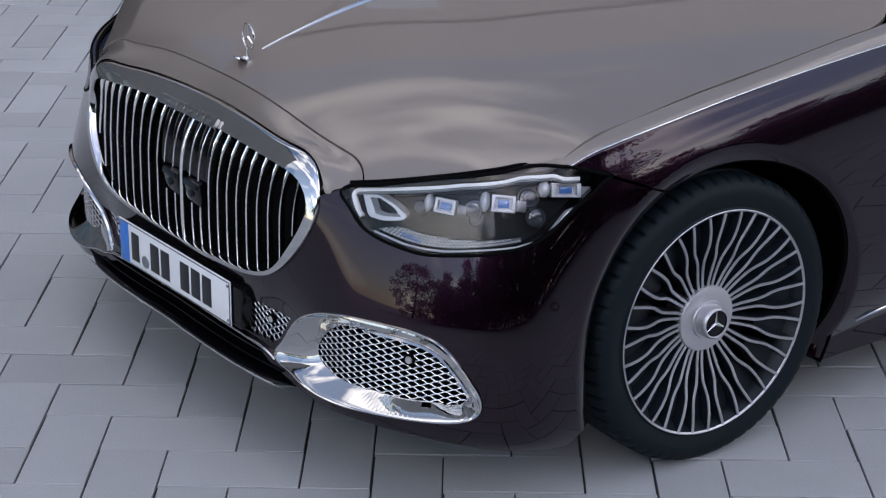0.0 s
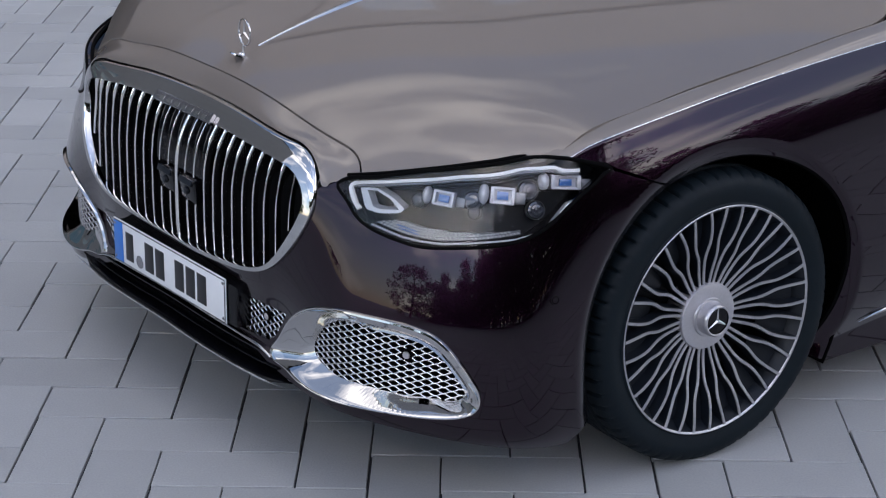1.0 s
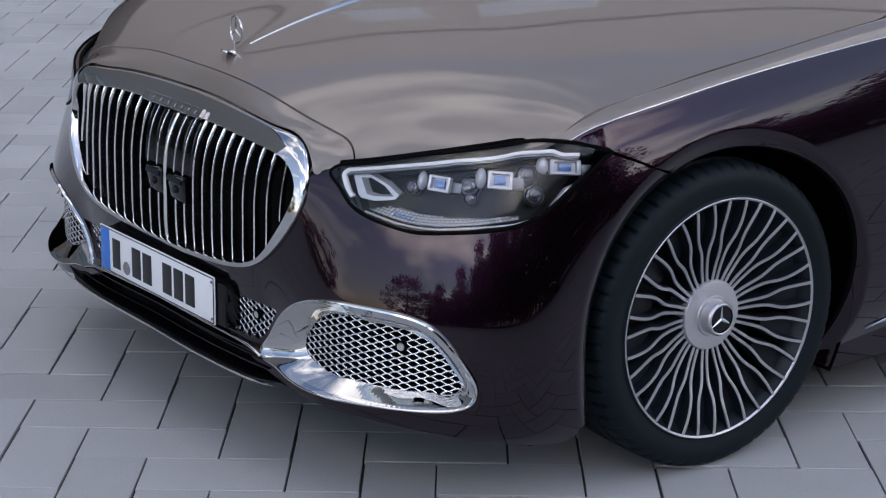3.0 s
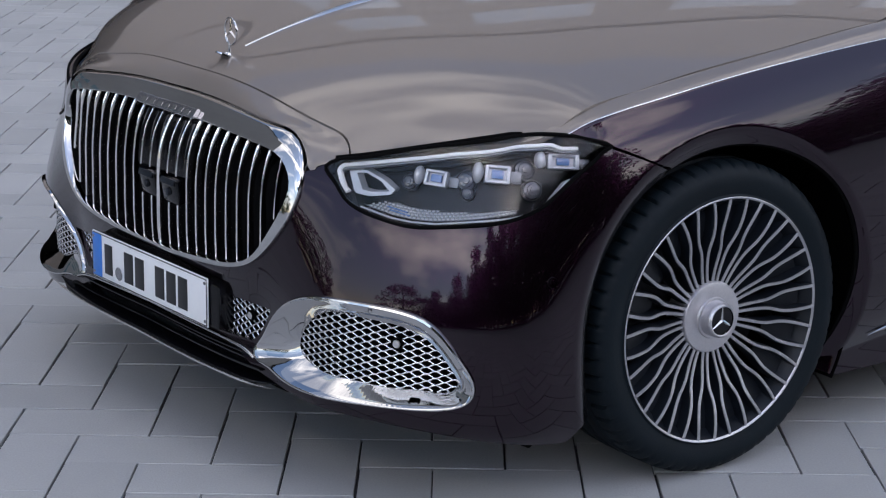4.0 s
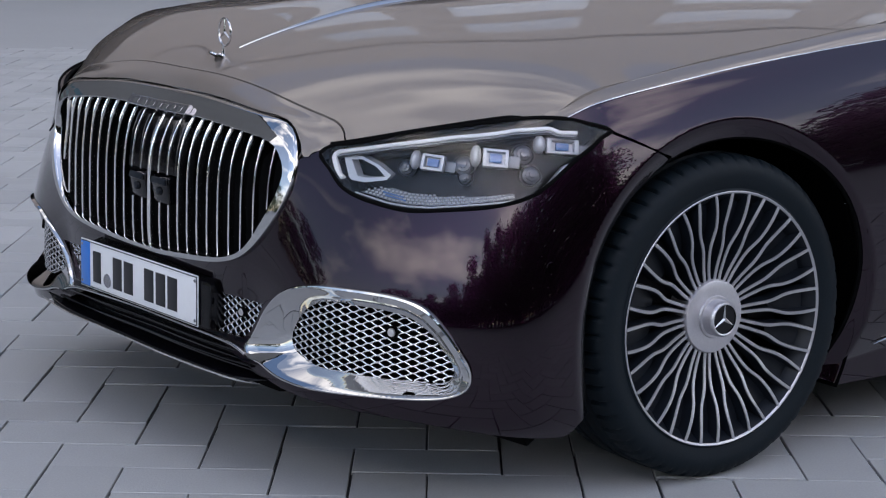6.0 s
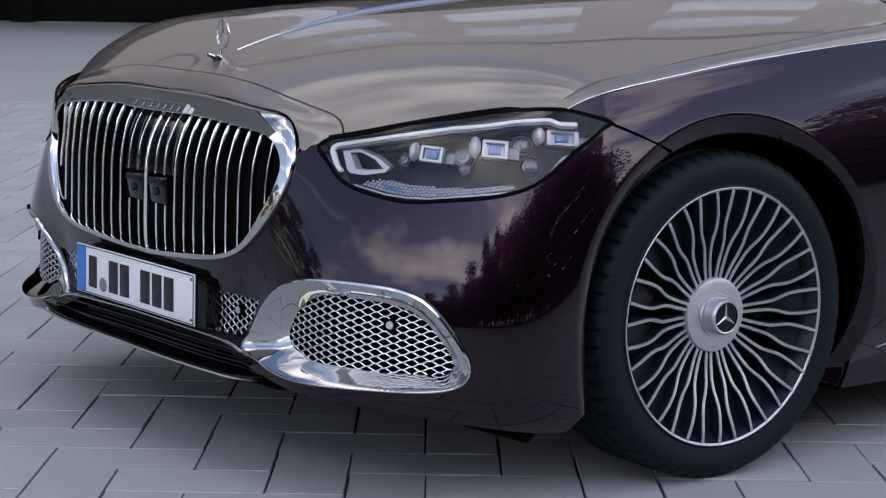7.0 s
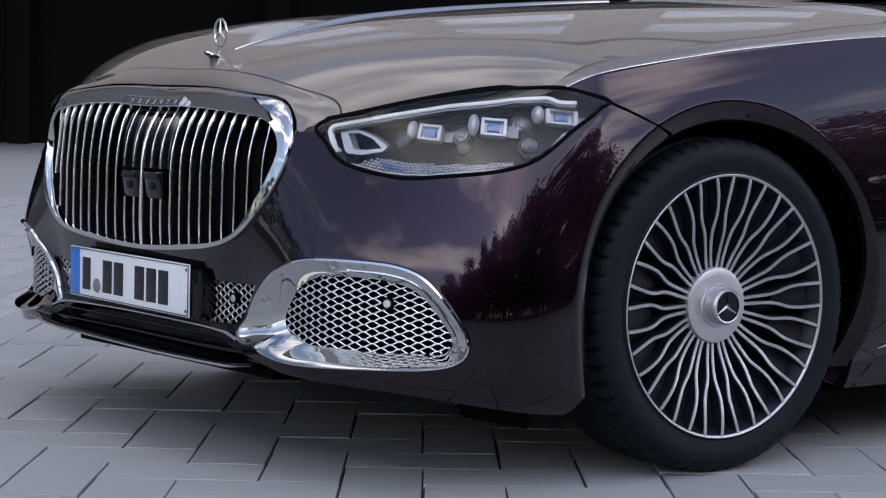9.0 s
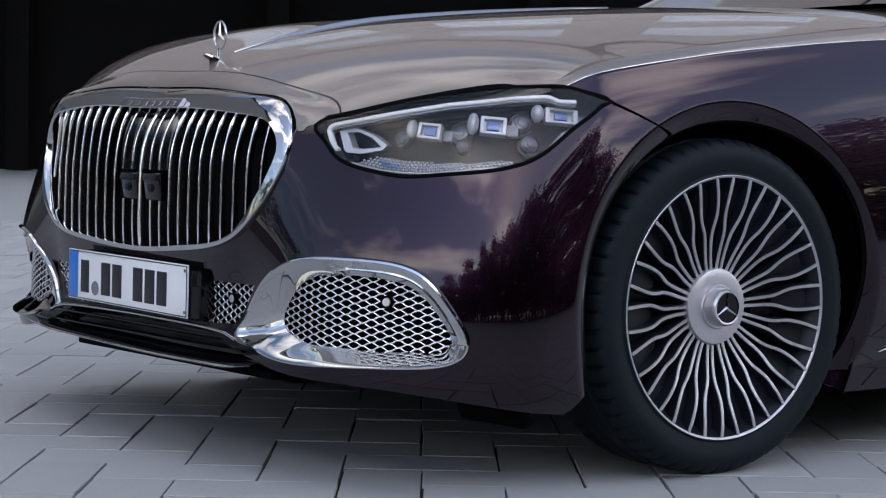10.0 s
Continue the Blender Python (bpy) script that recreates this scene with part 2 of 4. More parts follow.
def closed(ctrl, step):
    """A smooth closed outline through control points, at even steps."""
    c = list(ctrl)
    f, n = curve(c[-3:] + c + c[:4])
    d = np.r_[0, np.cumsum(np.linalg.norm(np.diff(np.array(c[-3:] + c + c[:4]), axis=0), axis=1))]
    k = max(8, int((d[3 + len(c)] - d[3]) / step))
    return f(np.linspace(d[3], d[3 + len(c)], k, endpoint=False))


def along(ctrl, step):
    f, n = curve(ctrl)
    return f(np.linspace(0, n, max(2, int(n / step) + 1)))


def straight(ctrl, step):
    """The same with sharp corners, closed."""
    out_ = []
    for a, b in zip(ctrl, ctrl[1:] + ctrl[:1]):
        a, b = np.array(a, float), np.array(b, float)
        k = max(1, int(np.linalg.norm(b - a) / step))
        out_ += [a + (b - a) * i / k for i in range(k)]
    return np.array(out_)


def inside(p, poly):
    x, y = p[:, 0][:, None], p[:, 1][:, None]
    x0, y0 = poly[:, 0][None], poly[:, 1][None]
    x1, y1 = np.roll(poly[:, 0], -1)[None], np.roll(poly[:, 1], -1)[None]
    hit = ((y0 > y) != (y1 > y)) & (x < (x1 - x0) * (y - y0) / (y1 - y0 + 1e-12) + x0)
    return hit.sum(1) % 2 == 1


def panel(name, mat, parent, surf, outer, holes=(), step=0.02, flange=0.012, label=""):
    """A sheet of bodywork on a surface, cut to an outline and with openings, its edges folded inwards."""
    loops = [np.array(outer)] + [np.array(h) for h in holes]
    lo, hi = loops[0].min(0), loops[0].max(0)
    g = np.stack(np.meshgrid(np.arange(lo[0], hi[0], step), np.arange(lo[1], hi[1], step), indexing="ij"), -1).reshape(-1, 2)
    keep = inside(g, loops[0])
    for h in loops[1:]:
        keep &= ~inside(g, h)
    g = g[keep]
    rim = np.concatenate(loops)
    near = np.array([((rim - p)**2).sum(1).min() for p in g]) if len(g) else np.zeros(0)
    g = g[near > (0.45 * step)**2] if len(g) else g
    verts = [Vector(p) for p in np.concatenate([rim, g])] if len(g) else [Vector(p) for p in rim]
    edges, n = [], 0
    for lp in loops:
        edges += [(n + i, n + (i + 1) % len(lp)) for i in range(len(lp))]
        n += len(lp)
    v2, _, f2, *_ = delaunay_2d_cdt(verts, edges, [], 0, 1e-7)
    v2 = np.array([tuple(v) for v in v2])
    f2 = np.array([f for f in f2 if len(f) == 3])
    c = v2[f2].mean(1)
    ok = inside(c, loops[0])
    for h in loops[1:]:
        ok &= ~inside(c, h)
    f2 = f2[ok]
    p3 = surf(v2[:, 0], v2[:, 1], 0.0)
    e = 0.003
    du = surf(v2[:, 0] + e, v2[:, 1], 0.0) - surf(v2[:, 0] - e, v2[:, 1], 0.0)
    dv = surf(v2[:, 0], v2[:, 1] + e, 0.0) - surf(v2[:, 0], v2[:, 1] - e, 0.0)
    nn = np.cross(du, dv)
    nn /= np.linalg.norm(nn, axis=1, keepdims=True) + 1e-12
    pr = surf(v2[:, 0], v2[:, 1], 0.01) - p3
    nn *= np.where((nn * pr).sum(1, keepdims=True) < 0, -1.0, 1.0)
    tri = p3[f2]
    face_n = np.cross(tri[:, 1] - tri[:, 0], tri[:, 2] - tri[:, 0])
    flip = (face_n * nn[f2[:, 0]]).sum(1) < 0
    f2[flip] = f2[flip][:, ::-1]
    verts3, normals, faces = list(p3), list(nn), [tuple(map(int, f)) for f in f2]
    if flange:
        for lp in loops:
            q = np.array(lp)
            top, low = surf(q[:, 0], q[:, 1], 0.0), surf(q[:, 0], q[:, 1], -flange)
            b0, m_ = len(verts3), len(q)
            verts3 += list(top) + list(low)
            t = np.roll(top, -1, 0) - np.roll(top, 1, 0)
            nb = np.cross(t, low - top)
            nb /= np.linalg.norm(nb, axis=1, keepdims=True) + 1e-12
            normals += list(nb) * 2
            faces += [(b0 + i, b0 + (i + 1) % m_, b0 + m_ + (i + 1) % m_, b0 + m_ + i) for i in range(m_)]
    return put(name, mesh_of(name, verts3, faces, mat, True, normals), parent, label)


def sweep(name, mat, parent, path, frames, profile, loop=False, label="", scale=None, smooth=True):
    """A bar along a path: profile points (a, b) laid on the two side directions given for each point of the path."""
    n, k = len(path), len(profile)
    verts, faces = [], []
    for i, (p, (ea, eb)) in enumerate(zip(path, frames)):
        sc = 1.0 if scale is None else scale[i]
        verts += [p + ea * a * sc + eb * b * sc for a, b in profile]
    for i in range(n if loop else n - 1):
        j = (i + 1) % n
        faces += [(i * k + a, i * k + (a + 1) % k, j * k + (a + 1) % k, j * k + a) for a in range(k)]
    if not loop:
        faces += [tuple(range(k))[::-1], tuple((n - 1) * k + a for a in range(k))]
    me = mesh_of(name, verts, faces, mat, smooth)
    me.set_sharp_from_angle(angle=radians(42))
    return put(name, me, parent, label)


def on_surface(surf, uv, proud, closed_loop=False):
    """Points of a path on a surface, with its outward and sideways directions."""
    uv = np.array(uv)
    p = surf(uv[:, 0], uv[:, 1], proud)
    nrm = surf(uv[:, 0], uv[:, 1], proud + 0.01) - p
    e = 0.003
    du = surf(uv[:, 0] + e, uv[:, 1], 0.0) - surf(uv[:, 0] - e, uv[:, 1], 0.0)
    dv = surf(uv[:, 0], uv[:, 1] + e, 0.0) - surf(uv[:, 0], uv[:, 1] - e, 0.0)
    true_n = np.cross(du, dv)
    true_n *= np.where((true_n * nrm).sum(1, keepdims=True) < 0, -1.0, 1.0)
    nrm = true_n / np.linalg.norm(true_n, axis=1, keepdims=True)
    t = np.roll(p, -1, 0) - np.roll(p, 1, 0)
    if not closed_loop:
        t[0], t[-1] = p[1] - p[0], p[-1] - p[-2]
    t /= np.linalg.norm(t, axis=1, keepdims=True) + 1e-12
    side = np.cross(t, nrm)
    side /= np.linalg.norm(side, axis=1, keepdims=True) + 1e-12
    return p, list(zip(side, nrm))


def rounded(w, h, n=4, r=None):
    """A rounded oblong profile."""
    r = min(w, h) / 2 if r is None else r
    out_ = []
    for cx, cy, a0 in ((1, 1, 0), (-1, 1, 90), (-1, -1, 180), (1, -1, 270)):
        for i in range(n):
            a = radians(a0 + 90 * i / (n - 1))
            out_.append((cx * (w / 2 - r) + r * math.cos(a), cy * (h / 2 - r) + r * math.sin(a)))
    return out_


def box(bm, size, m=Matrix(), bevel=0.0):
    r = bmesh.ops.create_cube(bm, size=1.0, matrix=m @ Matrix.Diagonal((*size, 1)))
    if bevel:
        e = {x for v in r["verts"] for x in v.link_edges}
        bmesh.ops.bevel(bm, geom=list(e), offset=bevel, segments=2, profile=0.6, affect="EDGES")


def lathe(name, mat, parent, profile, n=96, label=""):
    """A turned part about the axis y (the wheel's axle): profile points (radius, y)."""
    verts, faces, k = [], [], len(profile)
    for i in range(n):
        a = 2 * math.pi * i / n
        verts += [(r * math.cos(a), y, r * math.sin(a)) for r, y in profile]
    for i in range(n):
        j = (i + 1) % n
        faces += [(i * k + a, i * k + a + 1, j * k + a + 1, j * k + a) for a in range(k - 1)]
    me = mesh_of(name, verts, faces, mat)
    me.set_sharp_from_angle(angle=radians(40))
    return put(name, me, parent, label)


S_OF_X = np.array([shell(k, 0.5)[0] for k in np.arange(1.15, 2.9, 0.01)])


def s_at(x):
    return np.interp(x, S_OF_X, np.arange(1.15, 2.9, 0.01))


def mirrored(pts):
    return [(-a, b) for a, b in pts][::-1]


# ---- outlines on the front shell, as (distance round the nose, height) ----
LAMP = [(.586, .712), (.610, .688), (.646, .656), (.691, .636), (.760, .622), (.810, .616), (.883, .620), (.964, .627), (1.036, .638), (1.090, .654),
        (1.141, .683), (1.192, .719), (1.240, .749), (1.265, .764), (1.280, .770), (1.265, .777), (1.246, .782), (1.204, .793), (1.165, .798), (1.129, .797),
        (1.003, .791), (.892, .778), (.760, .757), (.652, .734), (.603, .724)]
FOG = [(.396, .281), (.407, .300), (.445, .352), (.500, .404), (.548, .433), (.592, .448), (.670, .457), (.751, .457), (.823, .450), (.868, .434), (.908, .396), (.940, .350), (.959, .308),
       (.954, .279), (.929, .260), (.872, .248), (.77, .243), (.648, .238), (.567, .240), (.50, .251), (.45, .262), (.408, .268)]
FOG_IN = [(.527, .320), (.543, .353), (.574, .387), (.612, .408), (.671, .417), (.749, .417), (.802, .412), (.840, .402), (.872, .380), (.905, .338), (.920, .302),
          (.911, .285), (.868, .278), (.799, .275), (.735, .275), (.660, .277), (.595, .280), (.560, .290), (.534, .303)]
GRILLE_HALF = [(.0, .793), (.13, .791), (.27, .783), (.40, .773), (.465, .7655), (.500, .751), (.526, .721), (.541, .677), (.532, .624), (.49, .553), (.448, .509),
               (.403, .479), (.346, .460), (.235, .445), (.112, .436)]
GRILLE = GRILLE_HALF + [(0, .432)] + [(-a, b) for a, b in GRILLE_HALF[:0:-1]]
MOUTH_HALF = [(.0, .748), (.13, .747), (.27, .741), (.40, .731), (.455, .722), (.484, .706), (.499, .676), (.490, .625), (.448, .553), (.403, .499), (.365, .481),
              (.235, .463), (.112, .453)]
MOUTH = MOUTH_HALF + [(0, .449)] + [(-a, b) for a, b in MOUTH_HALF[:0:-1]]
ARCH_C, ARCH_R = (-.010, .350), .380

car = thing("car", "two-tone champagne and aubergine luxury saloon parked on grey pavers", "car")


def arch_points(a0, a1, r=ARCH_R, n=40):
    """The cut-out over the wheel, a little wider towards the door."""
    deg = np.linspace(a0, a1, n)
    a, k_ = np.radians(deg), r + .034 * np.exp(-((deg - 32) / 38)**2) + .008
    return [(float(s_at(ARCH_C[0] + q * math.cos(k))), ARCH_C[1] + q * math.sin(k)) for k, q in zip(a, k_)]


lamp, fog, grille, mouth = closed(LAMP, .012), closed(FOG, .012), closed(GRILLE, .012), closed(MOUTH, .012)
fog_in = closed(FOG_IN, .008)

# front bumper: from one wheel arch round the nose to the other, with its openings
low = [(.0, .287), (.2, .287), (.32, .281), (.37, .262), (.42, .247), (.48, .234), (.54, .221), (.61, .213), (.70, .208), (.82, .200), (.95, .184), (1.03, .172), (1.10, .162), (1.165, .157)]
up_edge = [(1.280, .766), (1.351, .740), (1.40, .720), (1.430, .707)]
front_arch = [p for p in arch_points(112, 213)]
half = list(along(low, .02)) + [np.array((1.182, .166))] + [np.array(p) for p in front_arch[::-1] if p[0] < 1.424 and p[1] > .19]
half += list(along(up_edge, .02))[::-1]
top = list(along([(1.281, .770), (1.265, .778), (1.204, .794), (1.129, .798), (1.003, .792), (.892, .779), (.760, .758), (.652, .735), (.600, .7255)], .02))
top += list(along([(.592, .7215), (.57, .709), (.545, .698), (.536, .690)], .01))
g_side = [p for p in grille if p[0] >= 0 and p[1] < .688]
g_side = sorted(g_side, key=lambda p: -math.atan2(p[1] - .61, p[0] + 1e-9) if p[0] > 0 else 9)
half_loop = half + top + g_side
left = [(a, b) for a, b in half_loop]
loop = left + [(-a, b) for a, b in left[::-1] if a > 1e-6]
INTAKE = [(.458, .385), (.28, .386), (-.28, .386), (-.458, .385), (-.434, .352), (-.408, .316), (-.388, .300), (-.28, .297), (.28, .297), (.388, .300), (.408, .316), (.434, .352)]
intake = straight(INTAKE, .02)
bumper = panel("front_bumper", PAINT_DARK, car, shell, loop,
               [lamp, fog, lamp * (-1, 1), fog * (-1, 1), intake], step=.0085,
               label="glossy aubergine painted front bumper")

# wings: aubergine below the waistline, champagne above it
TONE = [(1.18, .797), (1.237, .820), (1.306, .836), (1.453, .860), (1.612, .883), (1.777, .902), (1.936, .918), (2.10, .932), (2.5, .955), (2.8, .965)]
tone = along(TONE, .02)
back_arch = [p for p in arch_points(116, -33, n=50)]
rear_low = [(float(s_at(.39)), .15), (2.8, .15)]
wing = list(along([(1.437, .7125), (1.40, .7245), (1.355, .744), (1.290, .769)], .02)) + list(along([(1.272, .781), (1.245, .788), (1.19, .7975)], .02)) + list(tone[1:])
wing += [np.array(p) for p in straight([(2.8, .96), (2.8, .15)], .03)[1:] if p[0] > 2.79 and .15 <= p[1] <= .955]
wing += [np.array(p) for p in along(rear_low[::-1], .02)]
wing += [np.array(p) for p in back_arch[::-1] if p[1] > .16 and not (p[0] < 1.441)]
seam = [(float(s_at(x)), float(SEAM_F(x)) - .002) for x in np.linspace(-.45, 1.16, 60)]
cap = [np.array((1.132, .801)), np.array((1.160, .8015))] + [p + (0, .001) for p in tone] + [np.array(p) for p in seam[::-1]]


def under_seam(v):
    return np.array([(a, b - float(SEAM_F(PLAN_F(abs(a))[0]))) for a, b in v])


def wing_skin(s, w, proud=0.0):
    return shell(s, np.asarray(w) + SEAM_F(PLAN_F(np.abs(np.asarray(s, float)))[..., 0]), proud)


for flip in (1, -1):
    m_ = np.array((flip, 1))
    panel("wing", PAINT_DARK, car, wing_skin, under_seam(wing) * m_, step=.0072, label="glossy aubergine front wing")
    panel("wing_top", PAINT_SILVER, car, wing_skin, under_seam(cap) * m_, step=.009, flange=.006, label="champagne wing top with pinstripe")
    ridge = tone * m_
    p, fr = on_surface(shell, ridge, .001)
    sweep("pinstripe", CHROME, car, p, fr, rounded(.003, .002, 3), label="fine bright pinstripe")

# bonnet and the panel in front of it
def bonnet_xy(x, y, proud=0.0):
    return bonnet(x, np.asarray(y) / EDGE_YF(x), proud)


def edge_line(x0, x1, inset=.003, n=60):
    xs = np.linspace(x0, x1, n)
    return [(x, float(EDGE_YF(x)) - inset) for x in xs]


SEAM_Y = [(-.757, 0), (-.757, .15), (-.755, .30), (-.747, .42), (-.732, .505), (-.7265, .535), (-.727, .560), (-.735, .582), (-.745, .5955)]
sm = along(SEAM_Y, .015)
hood_half = list(sm + (.002, 0)) + [np.array(p) for p in edge_line(-.738, .50, .004)]
hood_half += list(along([(.50, .870), (.545, .858), (.60, .825), (.70, .72), (.80, .5), (.86, .25), (.88, 0)], .02))[1:]
hood = [(a, -b) for a, b in hood_half] + [(a, b) for a, b in hood_half[::-1][1:-1]]
panel("bonnet", PAINT_SILVER, car, bonnet_xy, hood, step=.022, flange=.01, label="champagne metallic bonnet with a chrome spine")
rim_line = along([(.563, .703), (.546, .703), (.540, .714), (.529, .731), (.503, .754), (.467, .7695), (.40, .777), (.27, .787), (.13, .795), (0, .797)], .012)
k = np.linspace(0, 1, 90)
fa, la = curve((sm - (.002, 0))[::-1])
fb, lb = curve(rim_line)
verts, faces = [], []
for flip in (1, -1):
    a3, b3 = fa(k * la), fb(k * lb)
    pa = bonnet_xy(a3[:, 0], a3[:, 1] * -flip)
    e1 = bonnet_xy(a3[:, 0] + .004, a3[:, 1] * -flip) - pa
    e2 = bonnet_xy(a3[:, 0], a3[:, 1] * -flip + .004) - pa
    up_n = np.cross(e1, e2)
    up_n /= np.linalg.norm(up_n, axis=1, keepdims=True)
    pb = shell(b3[:, 0] * flip, b3[:, 1], .002)
    ta = (pb - pa) - up_n * ((pb - pa) * up_n).sum(1, keepdims=True)
    tb = pb - shell(b3[:, 0] * flip, b3[:, 1] + .01, .002)
    gap = np.linalg.norm(pb - pa, axis=1, keepdims=True)
    ta, tb = ta / np.linalg.norm(ta, axis=1, keepdims=True) * gap, tb / np.linalg.norm(tb, axis=1, keepdims=True) * gap * .8
    b0, m_ = len(verts), 13
    for i in range(len(k)):
        for j in range(m_):
            v = j / (m_ - 1)
            verts.append((2 * v**3 - 3 * v**2 + 1) * pa[i] + (v**3 - 2 * v**2 + v) * ta[i] + (3 * v**2 - 2 * v**3) * pb[i] + (v**3 - v**2) * tb[i])
    for i in range(len(k) - 1):
        q = [(b0 + i * m_ + j, b0 + i * m_ + j + 1, b0 + (i + 1) * m_ + j + 1, b0 + (i + 1) * m_ + j) for j in range(m_ - 1)]
        faces += q if flip < 0 else [f[::-1] for f in q]
put("nose_panel", mesh_of("nose_panel", verts, faces, PAINT_SILVER), car, "champagne panel between bonnet and grille")
for flip in (1, -1):
    cowl = [(.515, .8725), (.56, .8665), (.62, .834), (.72, .728), (.82, .507), (.90, .25), (1.02, .25), (1.02, .862), (.80, .866), (.6, .871)]
    panel("cowl_panel", PAINT_SILVER, car, bonnet_xy, straight([(a, -b * flip) for a, b in cowl], .03), step=.03, flange=.01)


# ---- grille ----
def rays_to(poly, centre, n):
    """Where n even directions from the centre cross a closed outline."""
    p = np.array(poly) - centre
    a = np.unwrap(np.arctan2(p[:, 1], p[:, 0]))
    if a[-1] < a[0]:
        p, a = p[::-1], a[::-1]
    r = np.hypot(p[:, 0], p[:, 1])
    a = np.r_[a, a[0] + 2 * math.pi]
    r = np.r_[r, r[0]]
    return a, r


def band(name, mat, parent, surf, outer, inner, centre, steps, n=200, label="", left=None, low=None, flip=1, crisp=50):
    """A frame between two outlines; steps are (share of the way inwards, height above the surface), with other sections at its inner end and along its foot."""
    th = np.linspace(0, 2 * math.pi, n, endpoint=False)
    res = []
    for poly in (outer, inner):
        a, r = rays_to(poly, np.array(centre), n)
        k = (th - a[0]) % (2 * math.pi) + a[0]
        res.append(np.stack([centre[0] + np.cos(th) * np.interp(k, a, r), centre[1] + np.sin(th) * np.interp(k, a, r)], -1))
    verts, faces, m_ = [], [], len(steps)
    w_low = ease(.14, .42, -np.sin(th)) if low else 0 * th
    w_left = (1 - w_low) * ease(.35, .85, -np.cos(th) * flip) if left else 0 * th
    rows = []
    for i, (f, h) in enumerate(steps):
        fl, hl_ = left[i] if left else (f, h)
        fd, hd = low[i] if low else (f, h)
        share = f + (fl - f) * w_left + (fd - f) * w_low
        rows.append(surf(*(res[0] + (res[1] - res[0]) * share[:, None]).T, h + (hl_ - h) * w_left + (hd - h) * w_low))
    for i in range(n):
        verts += [rw[i] for rw in rows]
    for i in range(n):
        j = (i + 1) % n
        faces += [(i * m_ + a, i * m_ + a + 1, j * m_ + a + 1, j * m_ + a) for a in range(m_ - 1)]
    me = mesh_of(name, verts, faces, mat)
    me.set_sharp_from_angle(angle=radians(crisp))
    return put(name, me, parent, label)


mouth = mouth + (grille[np.argmin(((grille[None] - mouth[:, None])**2).sum(-1), 1)] - mouth) * (.28 * (1 - ease(.66, .71, mouth[:, 1])))[:, None]
surround = band("grille_surround", CHROME, car, shell, grille, mouth, (0.0, .61),
                [(-.02, -.02), (0, .001), (.03, .0065), (.08, .009), (.5, .0095), (.92, .009), (.97, .0065), (1.0, .001), (1.0, -.008)], label="polished chrome grille surround")
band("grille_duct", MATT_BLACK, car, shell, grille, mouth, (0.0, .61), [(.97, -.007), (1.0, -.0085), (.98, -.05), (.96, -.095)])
# near-black sheet stands in for the shaded depth behind the slats
panel("grille_backing", MATT_BLACK, car, lambda a, b, h=0.0: shell(a, b, -.085 + h), mouth, step=.05, flange=0, label="black sheet for the shade behind the grille")


def mouth_z(s, top_):
    p = mouth
    c = p[p[:, 1] > .61] if top_ else p[p[:, 1] <= .61]
    o = np.argsort(c[:, 0])
    return float(np.interp(s, c[o, 0], c[o, 1]))


for k in range(-11, 12):
    s = k * .0421
    z0, z1 = mouth_z(s, False), mouth_z(s, True)
    if abs(s) > .455:
        z0 = .585
    if abs(k) in (1, 2):
        spans = [(z0, .545, .0045), (.612, z1, .003)]
    elif k == 0:
        spans = [(z0 - .004, z1, .012)]
    else:
        spans = [(z0, z1, .0041)]
    for a, b, w in spans:
        zz = np.linspace(a, b, 26)
        q = np.stack([np.full_like(zz, s), zz], -1)
        p, fr = on_surface(shell, q, -.012 if k else -.006)
        wide = 1 + 1.0 * ease(.685, .715, zz) if abs(k) > 2 else np.ones_like(zz)
        if abs(k) in (1, 2) and b > .6:
            p, fr = on_surface(shell, q, -.0085)
        sweep("grille_slat", SLAT, car, p, fr, [(w * a, b) for a, b in ((.5, -.001), (.42, .0014), (.22, .0028), (0, .0033), (-.22, .0028), (-.42, .0014), (-.5, -.001), (-.3, -.013), (.3, -.013))], scale=wide)
# gloss panel behind the middle slats, and the two sensor boxes under it
RADAR = material("radar_cover_black", (0.002, 0.002, 0.003), 0.06, vary=0.1, spec=0.22)
mid = straight([(-.112, .612), (.112, .612), (.118, .74), (-.118, .74)], .02)
panel("radar_cover", RADAR, car, lambda a, b, h=0.0: shell(a, b, -.016 + h), mid, step=.02, flange=.012, label="gloss black sensor cover in the grille")
for sgn in (1, -1):
    bm = bmesh.new()
    c = shell(sgn * .053, .577, -.028)
    m = Matrix.Translation(c) @ Matrix.Rotation(radians(-8), 4, "Y")
    box(bm, (.045, .080, .060), m, .008)
    eye_box = part("sensor_box", bm, GLOSS_BLACK, car, "gloss black camera box between grille slats")
    bm = bmesh.new()
    box(bm, (.010, .066, .014), m @ Matrix.Translation((-.0205, 0, .0215)) @ Matrix.Rotation(radians(30), 4, "Y"), .002)
    part("box_shield", bm, RIM_DARK, eye_box)
    lathe("camera_lens", RIM_DARK, eye_box, [(0, -.006), (.008, -.005), (.010, 0), (.010, .006)], 24).matrix_basis = \
        Matrix.Translation(Vector(c) + Vector((-.0235, 0, -.004))) @ Matrix.Rotation(radians(-90), 4, "Z")
